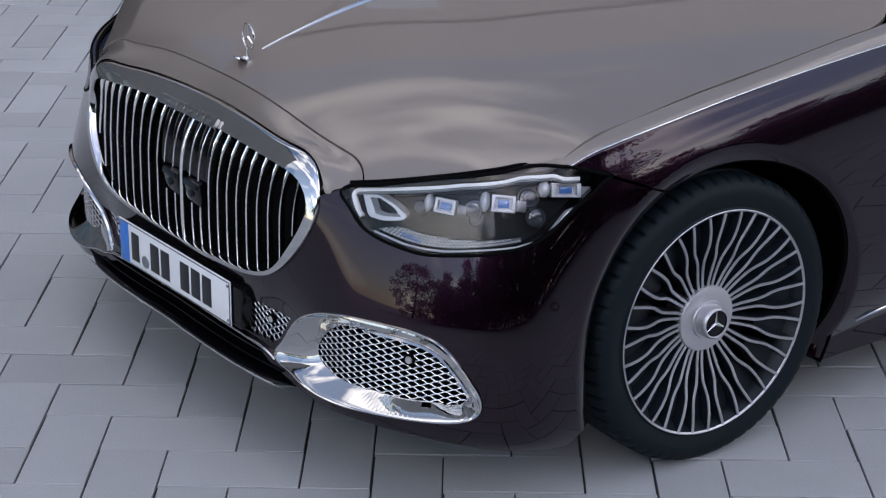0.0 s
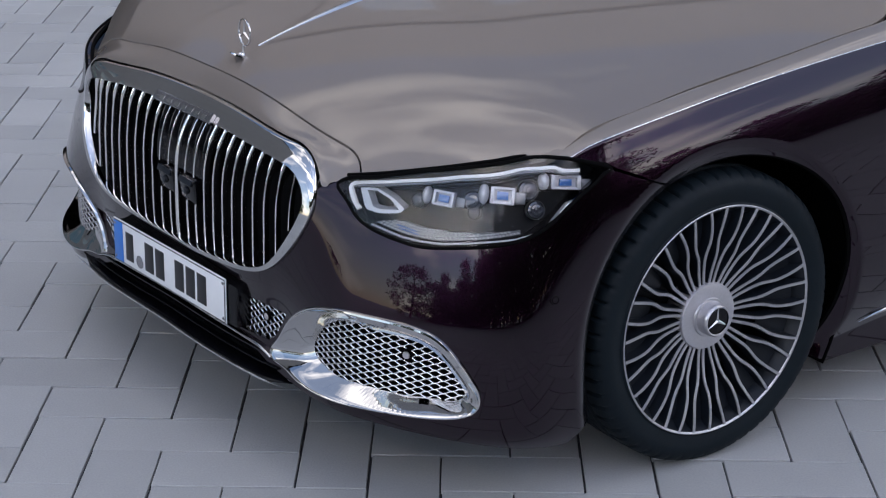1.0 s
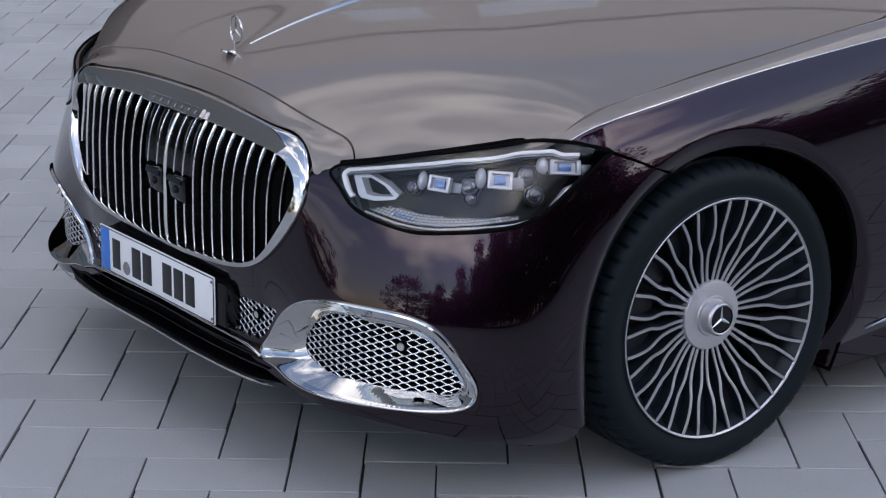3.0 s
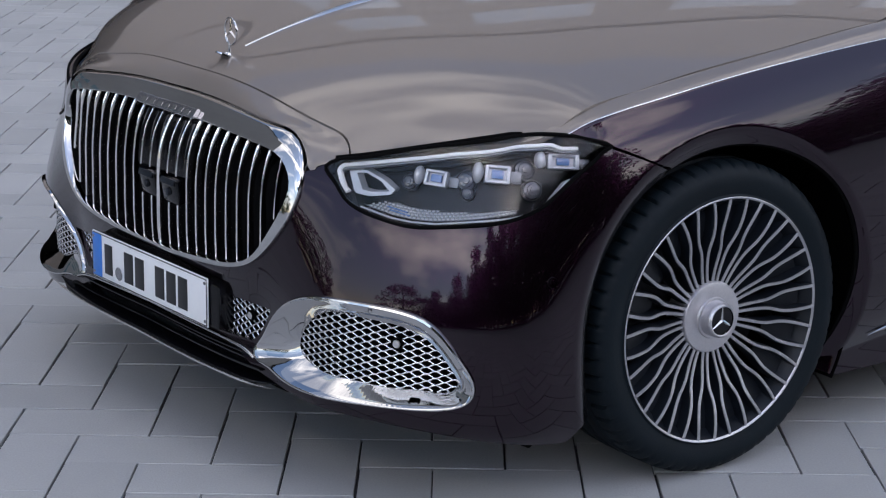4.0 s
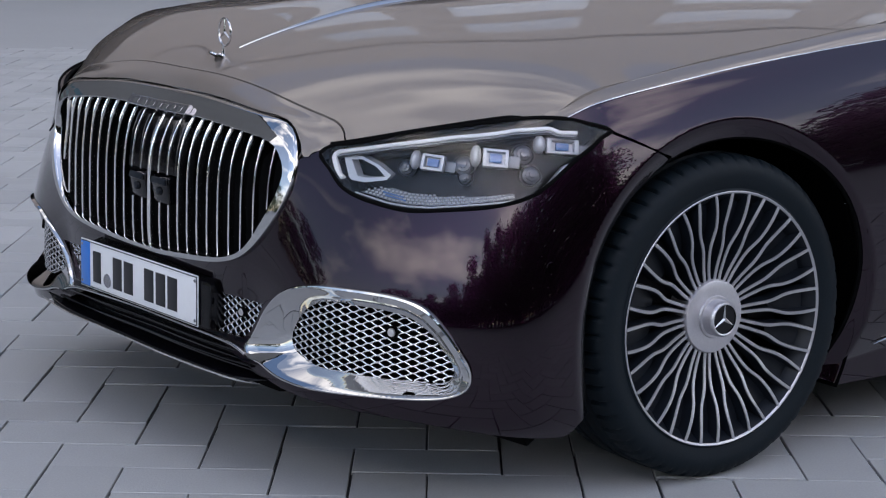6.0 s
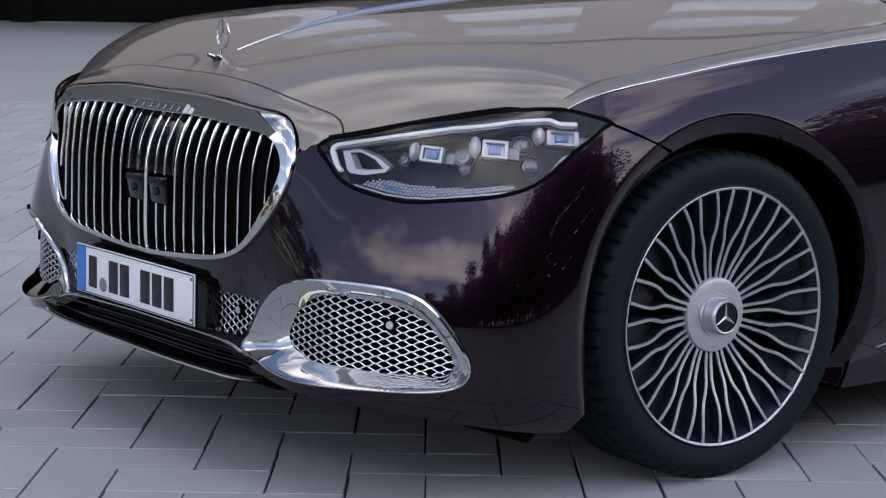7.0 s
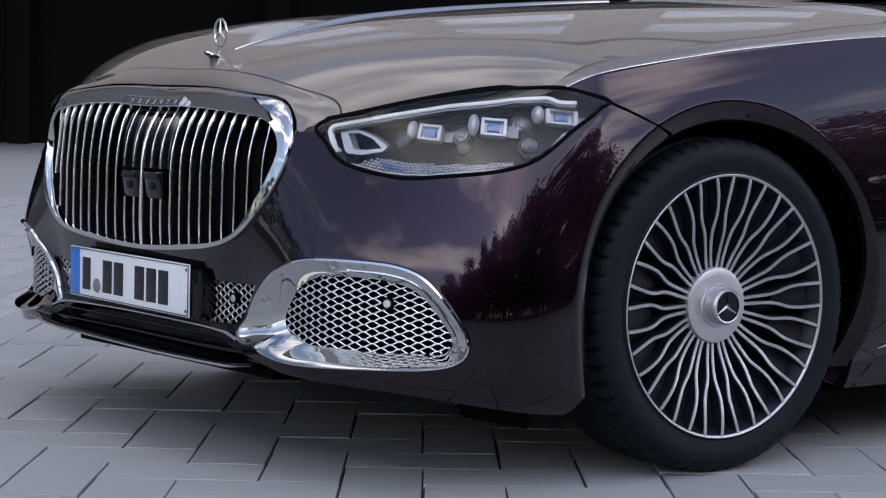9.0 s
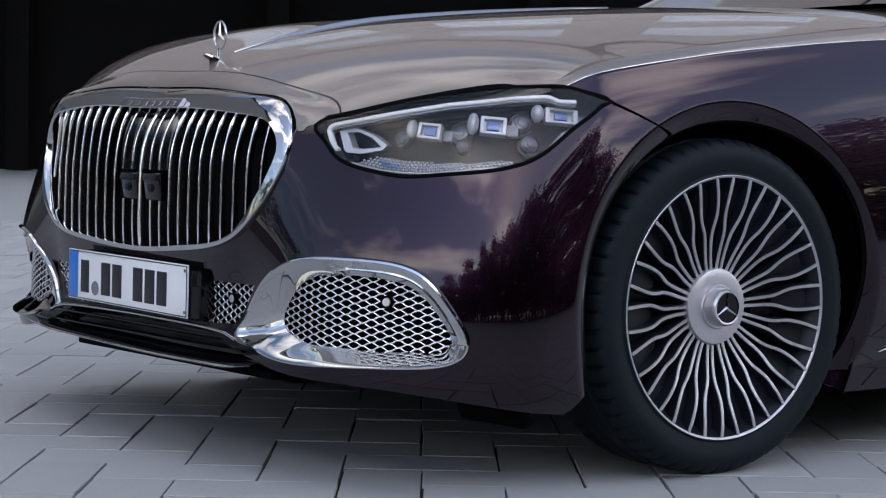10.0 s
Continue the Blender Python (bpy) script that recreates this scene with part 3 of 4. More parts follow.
# name plaque on the chrome: raised block with plain bars
zz = np.linspace(-.128, .128, 24)
q = np.stack([zz, np.full_like(zz, .7585)], -1)
p, fr = on_surface(shell, q, .0165)
plaque = sweep("name_plaque", SATIN, car, p, fr, rounded(.026, .010, 3, .004), label="satin metal plaque on the grille top")
for k in range(7):
    s = -.096 + k * .032
    q = np.array([(s - .0085, .7585), (s + .0085, .7585)])
    p, fr = on_surface(shell, q, .0218)
    sweep("letter_bar", CHROME, plaque, p, fr, rounded(.013, .003, 3, .001))


# ---- wire mesh inlays ----
def wire_mesh(name, surf, outline, centre, cw, ch, depth, parent, thick=.0022):
    """Wavy diagonal wires cut to an outline."""
    lo, hi = outline.min(0), outline.max(0)
    verts, faces = [], []
    n_f = int((hi[0] - lo[0]) / cw + (hi[1] - lo[1]) / ch) + 4
    for fam in (1, -1):
        for k in range(-n_f, n_f):
            ss = np.arange(lo[0] - .01, hi[0] + .01, cw / 8)
            ph = (ss - lo[0]) / cw
            zz = centre + fam * ch * (ph - np.sin(4 * math.pi * ph) * .055) + k * ch
            pts = np.stack([ss, zz], -1)
            ok = inside(pts, outline)
            i = 0
            while i < len(ok):
                if not ok[i]:
                    i += 1
                    continue
                j = i
                while j < len(ok) and ok[j]:
                    j += 1
                a, b = max(0, i - 1), min(len(ok), j + 1)
                if b - a >= 2:
                    q = pts[a:b]
                    p, fr = on_surface(surf, q, depth + fam * .0006)
                    b0 = len(verts)
                    for pp, (ea, eb) in zip(p, fr):
                        verts += [pp + ea * thick, pp + eb * .0022, pp - ea * thick, pp - eb * .006]
                    for t in range(len(q) - 1):
                        faces += [(b0 + 4 * t + e, b0 + 4 * t + (e + 1) % 4, b0 + 4 * t + 4 + (e + 1) % 4, b0 + 4 * t + 4 + e) for e in range(4)]
                i = j
    return put(name, mesh_of(name, verts, faces, SATIN_WIRE, True), parent)


SATIN_WIRE = material("bright_wire", (0.78, 0.78, 0.79), 0.22, 1.0, vary=0.05)


def sensor(s, z, depth, flip, parent, r=.0115, ring=CHROME, face=PAINT_DARK):
    p, fr = on_surface(shell, np.array([(s * flip, z), (s * flip + .002, z)]), depth)
    nrm = Vector(fr[0][1])
    m = Matrix.Translation(p[0]) @ (-nrm).to_track_quat("Y", "Z").to_matrix().to_4x4()
    ob = lathe("parking_sensor", face, parent, [(0, -.0035), (r * .62, -.0035), (r * .70, -.002), (r * .76, .001)], 28)
    ob.matrix_basis = m
    rg = lathe("sensor_ring", ring, ob, [(r * .76, .001), (r * .80, -.003), (r, -.003), (r * 1.08, .001), (r * 1.08, .006)], 28)


for flip in (1, -1):
    fo, fi = fog * (flip, 1), fog_in * (flip, 1)
    cx = (.75 * flip, .348)
    air = band("intake_surround", CHROME, car, shell, fo, fi, cx,
               [(-.03, -.02), (0, .002), (.06, .0075), (.16, .0080), (.22, .0035), (.52, -.003), (.54, -.014), (.64, -.014), (.66, -.005), (.90, -.012), (1.0, -.030), (1.0, -.075)],
               left=[(-.03, -.02), (0, .002), (.05, .0060), (.10, .0062), (.14, .0040), (.35, -.003), (.55, -.010), (.70, -.016), (.80, -.021), (.92, -.028), (1.0, -.034), (1.0, -.075)],
               low=[(-.05, -.02), (0, .004), (.05, .0105), (.12, .0110), (.20, .0080), (.35, -.001), (.50, -.010), (.64, -.018), (.76, -.025), (.90, -.033), (1.0, -.038), (1.0, -.075)],
               n=300, flip=flip, crisp=32, label="broad polished chrome frame round the side intake")
    wire_mesh("wire_mesh", shell, fi, .35, .0385, .0148, -.038, air, .0021)
    # black sheet added in place of the shade behind the mesh
    panel("intake_shade_sheet", MATT_BLACK, air, lambda a, b, h=0.0: shell(a, b, -.075 + h), fi, step=.05, flange=0)
    sensor(.792, .372, -.030, flip, car, .012, MATT_BLACK, HUB)
    sensor(1.115, .512, .0008, flip, car, .0105, PAINT_DARK, PAINT_DARK)
    sensor(.372, .352, -.004, flip, car, .011, MATT_BLACK, HUB)

# central lower intake: mesh, chrome ledge, dark slot and the thin bright blade under it
wire_mesh("wire_mesh", shell, intake, .35, .030, .0165, -.012, car, .0020)
# the lower intake's shaded depth is a black sheet too
panel("lower_shade_sheet", MATT_BLACK, car, lambda a, b, h=0.0: shell(a, b, -.05 + h), intake, step=.06, flange=0, label="black sheet for the shade behind the lower mesh")
LEDGE = [(-.415, .269), (-.38, .279), (-.33, .285), (-.2, .289), (0, .290), (.2, .289), (.33, .285), (.38, .279), (.415, .269)]
p, fr = on_surface(shell, along(LEDGE, .015), .004)
sweep("chrome_ledge", CHROME, car, p, fr, rounded(.008, .016, 4), label="chrome ledge under the lower intake")
slot = straight([(-.51, .247), (-.45, .226), (.43, .220), (.49, .238), (.43, .279), (.3, .285), (-.3, .285), (-.43, .279)], .02)
panel("splitter_slot", GLOSS_BLACK, car, lambda a, b, h=0.0: shell(a, b, -.030 + h), slot, step=.04, flange=0, label="gloss black slot above the splitter")
for z_, pr, w in ((.268, -.012, .005), (.248, -.008, .005)):
    p, fr = on_surface(shell, along([(-.44, z_), (0, z_), (.44, z_)], .03), pr)
    sweep("splitter_rib", GLOSS_BLACK, car, p, fr, rounded(w, .03, 3))
BLADE = [(-.52, .243), (-.44, .234), (-.26, .228), (0, .223), (.16, .222), (.33, .222), (.44, .224), (.49, .230)]
p, fr = on_surface(shell, along(BLADE, .015), .000)
k = np.clip(np.minimum(np.linspace(0, 12, len(p)), np.linspace(12, 0, len(p))), .12, 1)
sweep("splitter_blade", GLOSS_BLACK, car, p, fr, rounded(.012, .046, 4, .005), scale=k, label="gloss black splitter blade")
p, fr = on_surface(shell, along(BLADE, .015) - (0, .004), .0225)
sweep("splitter_trim", SLAT, car, p, fr, rounded(.0055, .007, 3), scale=k, label="thin chrome strip on the splitter")

# ---- number plate: plain bars stand for its characters ----
plate_at = Matrix.Translation((-.915, .005, .3624)) @ Matrix.Rotation(radians(4.6), 4, "Z") @ Matrix.Rotation(radians(.9), 4, "X")
bm = bmesh.new()
box(bm, (.050, .565, .104), plate_at @ Matrix.Translation((.030, -.016, -.005)), .008)
holder = part("plate_holder", bm, GLOSS_BLACK, car, "black plastic plate holder")
bm = bmesh.new()
box(bm, (.004, .524, .114), plate_at, .0018)
plate = part("number_plate", bm, PLATE_WHITE, car, "white number plate with a blue band")


def on_plate(name, y, z, w, h, mat, lift=.0028):
    bm = bmesh.new()
    box(bm, (.0016, w, h), plate_at @ Matrix.Translation((-lift, y, z)), .0005)
    return part(name, bm, mat, plate)


on_plate("plate_band", .2375, 0, .042, .105, PLATE_BLUE)
for z in (.0535, -.0535):
    on_plate("plate_border", -.002, z, .516, .0022, PLATE_BLACK)
on_plate("plate_border", -.2595, 0, .0022, .106, PLATE_BLACK)
for y, w in ((.183, .036), (.087, .040), (.036, .040), (-.056, .040), (-.107, .040), (-.158, .040)):
    on_plate("character_bar", y, -.002, w, .074, PLATE_BLACK)
lathe("plate_seal", SATIN, plate, [(0, -.001), (.016, -.001), (.0165, 0)], 28).matrix_basis = \
    plate_at @ Matrix.Translation((-.003, .134, -.026)) @ Matrix.Rotation(radians(-90), 4, "Z")
for y in (.252, -.252):
    for z in (.044, -.044):
        lathe("plate_screw", SATIN, plate, [(0, -.002), (.0035, -.0015), (.004, 0)], 12).matrix_basis = \
            plate_at @ Matrix.Translation((-.0025, y, z)) @ Matrix.Rotation(radians(-90), 4, "Z")

# ---- bonnet spine and standing ornament ----
xs = np.linspace(-.655, .44, 70)
p = bonnet(xs, np.zeros_like(xs), .0015)
t = np.gradient(p, axis=0)
t /= np.linalg.norm(t, axis=1, keepdims=True)
up = np.cross(t, np.array((0, 1.0, 0))) * -1
up *= np.where(up[:, 2:] < 0, -1, 1)
sweep("bonnet_spine", CHROME, car, p, [(np.array((0, 1.0, 0)), u) for u in up], [(.010, -.002), (.006, .003), (.0018, .0062), (-.0018, .0062), (-.006, .003), (-.010, -.002)],
      scale=.35 + .65 * ease(-.655, -.3, xs), label="chrome spine along the bonnet")
base = bonnet(-.700, 0.0)
orn = lathe("bonnet_ornament", CHROME, car, [(0, .008), (.005, .007), (.007, .0025), (.017, .0012), (.019, -.0005), (.019, -.004)], 40, "upright chrome ring ornament on an oval foot")
orn.matrix_basis = Matrix.Translation(base) @ Matrix.Rotation(radians(26), 4, "Y") @ Matrix.Rotation(radians(90), 4, "X") @ Matrix.Diagonal((1.7, 1, 1.05, 1))
centre = np.array(base) + (.009, 0, .056)
a = np.linspace(0, 2 * math.pi, 56, endpoint=False)
ring = np.stack([centre[0] + 0 * a, centre[1] +   .0285 * np.cos(a), centre[2] + .0315 * np.sin(a)], -1)
out_dir = [(np.array((0, math.cos(k), math.sin(k))), np.array((1.0, 0, 0))) for k in a]
ring_ob = sweep("ring", CHROME, car, ring, out_dir, rounded(.0042, .0055, 3), True)
for k in (90, 210, 330):
    d = np.array((0, math.cos(radians(k)), math.sin(radians(k))))
    e = np.array((0, -d[2], d[1]))
    arm = sweep("ring_arm", CHROME, car, [centre, centre + d * .030], [(e, np.array((1.0, 0, 0)))] * 2, [(.0046, 0), (0, .004), (-.0046, 0), (0, -.004)], scale=[1, .25])
    arm.parent, arm.matrix_parent_inverse = orn, orn.matrix_basis.inverted()
ring_ob.parent, ring_ob.matrix_parent_inverse = orn, orn.matrix_basis.inverted()
lathe("stem", CHROME, car, [(0, .012), (.0035, .010), (.003, 0), (.0045, -.012)], 16).matrix_basis = Matrix.Translation(base + np.array((.005, 0, .016))) @ Matrix.Rotation(radians(90), 4, "X")

# ---- headlamps ----
DRL = [(.634, .672), (.629, .695), (.640, .714), (.668, .724), (.772, .745), (.964, .7635), (1.110, .772), (1.140, .774), (1.158, .767), (1.190, .770)]
LED_WHITE = glow("daylight_guide", (0.80, 0.82, 0.86), 0.12)
LAMP_GREY = material("lamp_bezel_grey", (0.16, 0.17, 0.19), 0.3, 0.5, vary=0.1)
LAMP_DARK = material("lamp_bowl", (0.006, 0.007, 0.010), 0.35, 0.0, 0.0, vary=0.2, spec=0.2)
LED_FRAME = material("led_frame", (0.56, 0.58, 0.62), 0.28, 0.25, vary=0.05)
LED_CHIP = material("lamp_chip_silver", (0.55, 0.56, 0.60), 0.35, 0.3, vary=0.05)
LED_BLUE = material("led_blue_optic", (0.06, 0.16, 0.42), 0.08, 0.0, 0.8, vary=0.1)
CRYSTAL = material("lamp_crystal", (0.05, 0.055, 0.07), 0.04, 0.3, 0.8, vary=0.1)


def oriented(flip, s, z, depth):
    """A frame in the lamp: x along the car's nose, y outwards, z up."""
    p, fr = on_surface(shell, np.array([(s * flip, z), (s * flip + .002, z)]), depth)
    y = Vector(fr[0][1])
    x = Vector((0, 0, 1)).cross(y).normalized() * -1
    z_ = x.cross(y).normalized()
    m = Matrix((x, y, z_)).transposed().to_4x4()
    m.translation = p[0]
    return m


def bent(ctrl, step=.006):
    """A path with nearly sharp corners."""
    out_ = []
    for a, b in zip(ctrl, ctrl[1:]):
        a, b = np.array(a, float), np.array(b, float)
        k = max(2, int(np.linalg.norm(b - a) / step))
        out_ += [a + (b - a) * q / k for q in range(k)]
    return np.array(out_ + [np.array(ctrl[-1], float)])


def lerp(rows, s):
    a = np.array(rows)
    return float(np.interp(s, a[:, 0], a[:, 1]))


SHELF_TOP = [(.684, .643), (.758, .652), (.800, .645), (.853, .641), (.941, .643), (1.050, .650)]
SHELF_LOW = [(.684, .640), (.763, .627), (.809, .6235), (.854, .6235), (.942, .631), (1.050, .643)]
for flip in (1, -1):
    f2 = np.array((flip, 1))
    out_l = lamp * f2
    in_l = out_l * .97 + np.array((.93 * flip, .705)) * .03 + np.array((.026 * flip, -.018))
    hl = panel("headlamp", LAMP_DARK, car, lambda a, b, h=0.0: shell(a, b, -.085 + h), in_l, step=.03, flange=0, label="headlamp with clear lens and three light modules")
    band("lamp_wall", GLOSS_BLACK, hl, shell, out_l, in_l, (.93 * flip, .705),
         [(0, -.003), (.2, -.014), (.6, -.045), (1, -.084)], n=220)
    p, fr = on_surface(shell, out_l, -.001, True)
    sweep("lamp_gasket", MATT_BLACK, hl, p, fr, rounded(.009, .007, 3), True)
    cover = panel("lamp_lens", LENS, hl, lambda a, b, h=0.0: shell(a, b, .001 + h), out_l, step=.02, flange=0, label="clear headlamp cover")
    cover.visible_shadow = False
    # light guide: a flat ribbon with a foot at the nose and a step at its tip
    guide = bent([(.643, .664), (.632, .670), (.611, .702), (.612, .709), (.620, .7145), (.648, .7195), (.759, .7375), (.894, .757), (1.045, .770), (1.140, .776), (1.152, .7755), (1.172, .768), (1.210, .7675)]) * f2
    p, fr = on_surface(shell, guide, -.018)
    sweep("light_guide", LED_WHITE, hl, p, fr, rounded(.0078, .008, 3, .002), scale=1.45 - .45 * ease(.03, .09, np.linspace(0, .68, len(p))), label="white daylight light guide")
    p, fr = on_surface(shell, guide - (0, .0085), -.026)
    sweep("guide_carrier", LAMP_GREY, hl, p, fr, rounded(.006, .014, 3, .002))
    # pale hook behind its foot, with a dark window
    hook = straight([(.624, .704), (.646, .666), (.655, .660), (.690, .658), (.742, .666), (.752, .676), (.718, .694), (.672, .707), (.645, .709)], .008) * f2
    pit = straight([(.645, .700), (.668, .669), (.690, .667), (.738, .672), (.712, .690), (.672, .702)], .006) * f2
    panel("inner_bezel", LED_FRAME, hl, lambda a, b, h=0.0: shell(a, b, -.032 + h), hook, [pit], step=.012, flange=.022, label="pale hook-shaped bezel")
    LIP = [(.684, .640), (.763, .6255), (.809, .622), (.86, .622), (.942, .630), (1.034, .638), (1.09, .648), (1.119, .660), (1.147, .683), (1.168, .701), (1.187, .706), (1.212, .7095)]
    lp = bent(LIP, .01)
    p, fr = on_surface(shell, lp * f2, -.014)
    sweep("lower_lip", LED_FRAME, hl, p, fr, rounded(.0050, .010, 3, .002), scale=.75 + 1.5 * ease(1.06, 1.16, lp[:, 0]), label="bright lower edge of the lamp bowl")
    # shelf with rows of small facets over the lower lip
    shelf = [(a, b) for a, b in SHELF_LOW] + [(a, b) for a, b in SHELF_TOP[::-1]]
    panel("chip_shelf", LAMP_GREY, hl, lambda a, b, h=0.0: shell(a, b, -.030 + h), straight(shelf[:6] + shelf[6:-1], .012) * f2, step=.02, flange=.006)
    verts, faces = [], []
    for r in range(4):
        for c in range(36):
            s = .700 + c * .0098 + (r % 2) * .0049
            z0, z1 = lerp(SHELF_LOW, s), lerp(SHELF_TOP, s)
            if s > 1.045 or (z1 - z0) < .0042 * (r + 1):
                continue
            z = z0 + .0035 + r * .0055
            pp, fr = on_surface(shell, np.array([(s * flip, z), (s * flip + .002, z)]), -.029)
            ea, eb = Vector(fr[0][0]), Vector(fr[0][1])
            ec = ea.cross(eb)
            b0, o = len(verts), Vector(pp[0])
            verts += [o + ec * .0030 * i + ea * .0018 * j for i, j in ((-1, -1), (1, -1), (1, 1), (-1, 1))] + [o + eb * .0024]
            faces += [(b0 + k, b0 + (k + 1) % 4, b0 + 4) for k in range(4)]
    put("chip_field", mesh_of("chip_field", verts, faces, LED_CHIP, False), hl, "rows of small bright facets", "stuff")
    for dz in (0, .006):
        p, fr = on_surface(shell, np.array([(.742 + dz, .6445 - dz), (.768 + dz, .6405 - dz), (.792 + dz, .6365 - dz)]) * f2, -.026)
        sweep("blue_strip", LED_BLUE, hl, p, fr, rounded(.0032, .003, 3, .001))
    # three modules: a rounded pale cheek, a pale frame and a blue optic set in it
    for s, z, w, h, wide in ((.846, .703, .046, .032, 1.0), (1.004, .7155, .050, .036, 1.0), (1.186, .737, .054, .030, 1.2)):
        m = oriented(flip, s, z, -.046) @ Matrix.Rotation(radians(-5 * flip), 4, "Y")
        bm = bmesh.new()
        for dx, dz, bw, bh in ((0, .43, 1, .16), (0, -.43, 1, .16), (-.44, 0, .14, 1), (.44, 0, .14, 1)):
            box(bm, (w * wide * bw, .020, h * bh), m @ Matrix.Translation((w * wide * dx, 0, h * dz)), .0015)
        mod = part("light_module", bm, LED_FRAME, hl, "pale square light module")
        bm = bmesh.new()
        box(bm, (w * wide * .80, .004, h * .76), m @ Matrix.Translation((0, -.006, 0)))
        part("module_floor", bm, LED_CHIP, mod)
        bm = bmesh.new()
        box(bm, (w * .50, .012, h * .50), m @ Matrix.Translation((0, 0, 0)), .002)
        part("blue_optic", bm, LED_BLUE, mod, "blue tinted optic")
        bm = bmesh.new()
        q = bmesh.ops.create_uvsphere(bm, u_segments=20, v_segments=12, radius=.5, matrix=m @ Matrix.Translation((w * (.30 + .5 * wide) * flip, .004, .001)) @ Matrix.Diagonal((w * .46, .034, h * 1.22, 1)))
        part("module_cheek", bm, LED_FRAME, mod)
        bm = bmesh.new()
        box(bm, (w * .5, .014, h * .7), m @ Matrix.Translation((-w * (.25 + .5 * wide) * flip, -.012, -.002)), .003)
        part("module_wing", bm, LAMP_GREY, mod)
    for s, z, r in ((.774, .690, .016), (.920, .700, .021), (.925, .676, .013), (1.092, .722, .021), (1.108, .682, .019)):
        m = oriented(flip, s, z, -.056) @ Matrix.Rotation(math.pi, 4, "Z")
        lens = lathe("projector", CRYSTAL, hl, [(0, -.010), (r * .30, -.0095), (r * .34, -.0075), (r * .62, -.0065), (r * .66, -.004), (r * .92, -.002), (r, .003)], 32)
        lens.matrix_basis = m
        lathe("projector_cup", LAMP_GREY, lens, [(r * 1.02, .001), (r * 1.08, -.001), (r * 1.08, .016)], 32)
    p, fr = on_surface(shell, along([(.70, .706), (.80, .720), (.95, .738), (1.12, .755)], .02) * f2, -.062)
    sweep("lamp_beam", LAMP_DARK, hl, p, fr, rounded(.012, .02, 3, .004))
    # rubber lip between bonnet and lamp
    p, fr = on_surface(shell, along([(.598, .7285), (.66, .7395), (.769, .7605), (.895, .7815), (1.006, .795), (1.10, .798)], .02) * f2, -.013)
    sweep("bonnet_seal", MATT_BLACK, hl, p, fr, rounded(.008, .010, 3, .003), scale=np.clip(np.linspace(9, 0, len(p)), .1, 1))


# ---- wheels ----
R_T, R_RIM = .352, .2765


def wheel_parts():
    w = new("wheel")
    prof = [(.262, .02), (.268, .002), (R_RIM, -.004), (.2815, -.0005), (.290, -.003), (.305, -.0075), (.318, -.008), (.330, -.005), (.340, .002), (.347, .012), (.3505, .024)]
    ribs = [(.052, .352), (.056, .344), (.064, .344), (.068, .3525), (.098, .3525), (.102, .344), (.110, .344), (.114, .3525), (.150, .3525), (.154, .344), (.162, .344), (.166, .352), (.20, .3505), (.215, .34), (.225, .30), (.222, .262)]
    prof = prof + [(r, y) for y, r in ribs]
    n, k = 348, len(prof)
    verts, faces = [], []
    for i in range(n):
        a = 2 * math.pi * i / n
        for q, (r, y) in enumerate(prof):
            rr = r
            if i % 6 == 0 and q in (7, 8, 9, 10, 11):
                rr -= (.001, .004, .007, .0075, .007)[q - 7]
            if i % 6 == 2 and q in (22, 23):
                rr -= .005
            verts.append((rr * math.cos(a), y, rr * math.sin(a)))
    for i in range(n):
        j = (i + 1) % n
        faces += [(i * k + a, i * k + a + 1, j * k + a + 1, j * k + a) for a in range(k - 1)]
    me = mesh_of("tyre", verts, faces, RUBBER)
    me.set_sharp_from_angle(angle=radians(34))
    tyre = put("tyre", me, w, "low-profile black rubber tyre")
    lathe("rim_lip", MACHINED, w, [(.2775, .004), (.2765, -.0045), (.2752, -.0055), (.2730, -.0050), (.2705, -.002)], 128)
    lathe("rim_barrel", RIM_DARK, w, [(.2695, -.003), (.262, .01), (.250, .03), (.244, .12), (.25, .2), (.262, .215)], 96)
    lathe("hub_flange", HUB, w, [(.0, .024), (.045, .024), (.047, .0280), (.060, .0285), (.073, .0290), (.0782, .0305), (.0805, .0345), (.0810, .09)], 96, "satin round hub plate")
    lathe("hub_cap", HUB, w, [(.0315, -.004), (.0345, -.005), (.0385, -.001), (.0395, .006), (.0400, .024), (.042, .027), (.047, .0305)], 64)
    lathe("cap_face", GLOSS_BLACK, w, [(0, -.0015), (.031, -.0015), (.0318, -.004)], 48)
    for a in (90, 210, 330):
        d, e, f = np.array((math.cos(radians(a)), 0, math.sin(radians(a)))), np.array((-math.sin(radians(a)), 0, math.cos(radians(a)))), np.array((0, -1.0, 0))
        o = np.array((0, -.0022, 0))
        sweep("cap_arm", CHROME, w, [o, o + d * .0305], [(e, f)] * 2, [(.0045, 0), (0, .003), (-.0045, 0)], scale=[1, .3])
    # spokes in pairs that part half way out
    for side_ in (1, -1):
        f, n_ = curve([(.076, .0060), (.125, .0078), (.162, .0118), (.188, .0205), (.215, .0243), (.24, .0248), (.270, .0240)])
        pts = f(np.linspace(0, n_, 26))
        r = pts[:, 0]
        dep = .037 - .041 * ease(.07, .275, r)
        path = np.stack([r, dep, side_ * pts[:, 1]], -1)
        tg = np.gradient(path, axis=0)
        tg /= np.linalg.norm(tg, axis=1, keepdims=True)
        out_n = np.array((0, -1.0, 0))
        sd = np.cross(tg, out_n)
        sd /= np.linalg.norm(sd, axis=1, keepdims=True)
        frames = [(s_, out_n) for s_ in sd]
        verts_f = (path, frames)
        yield w, side_, verts_f


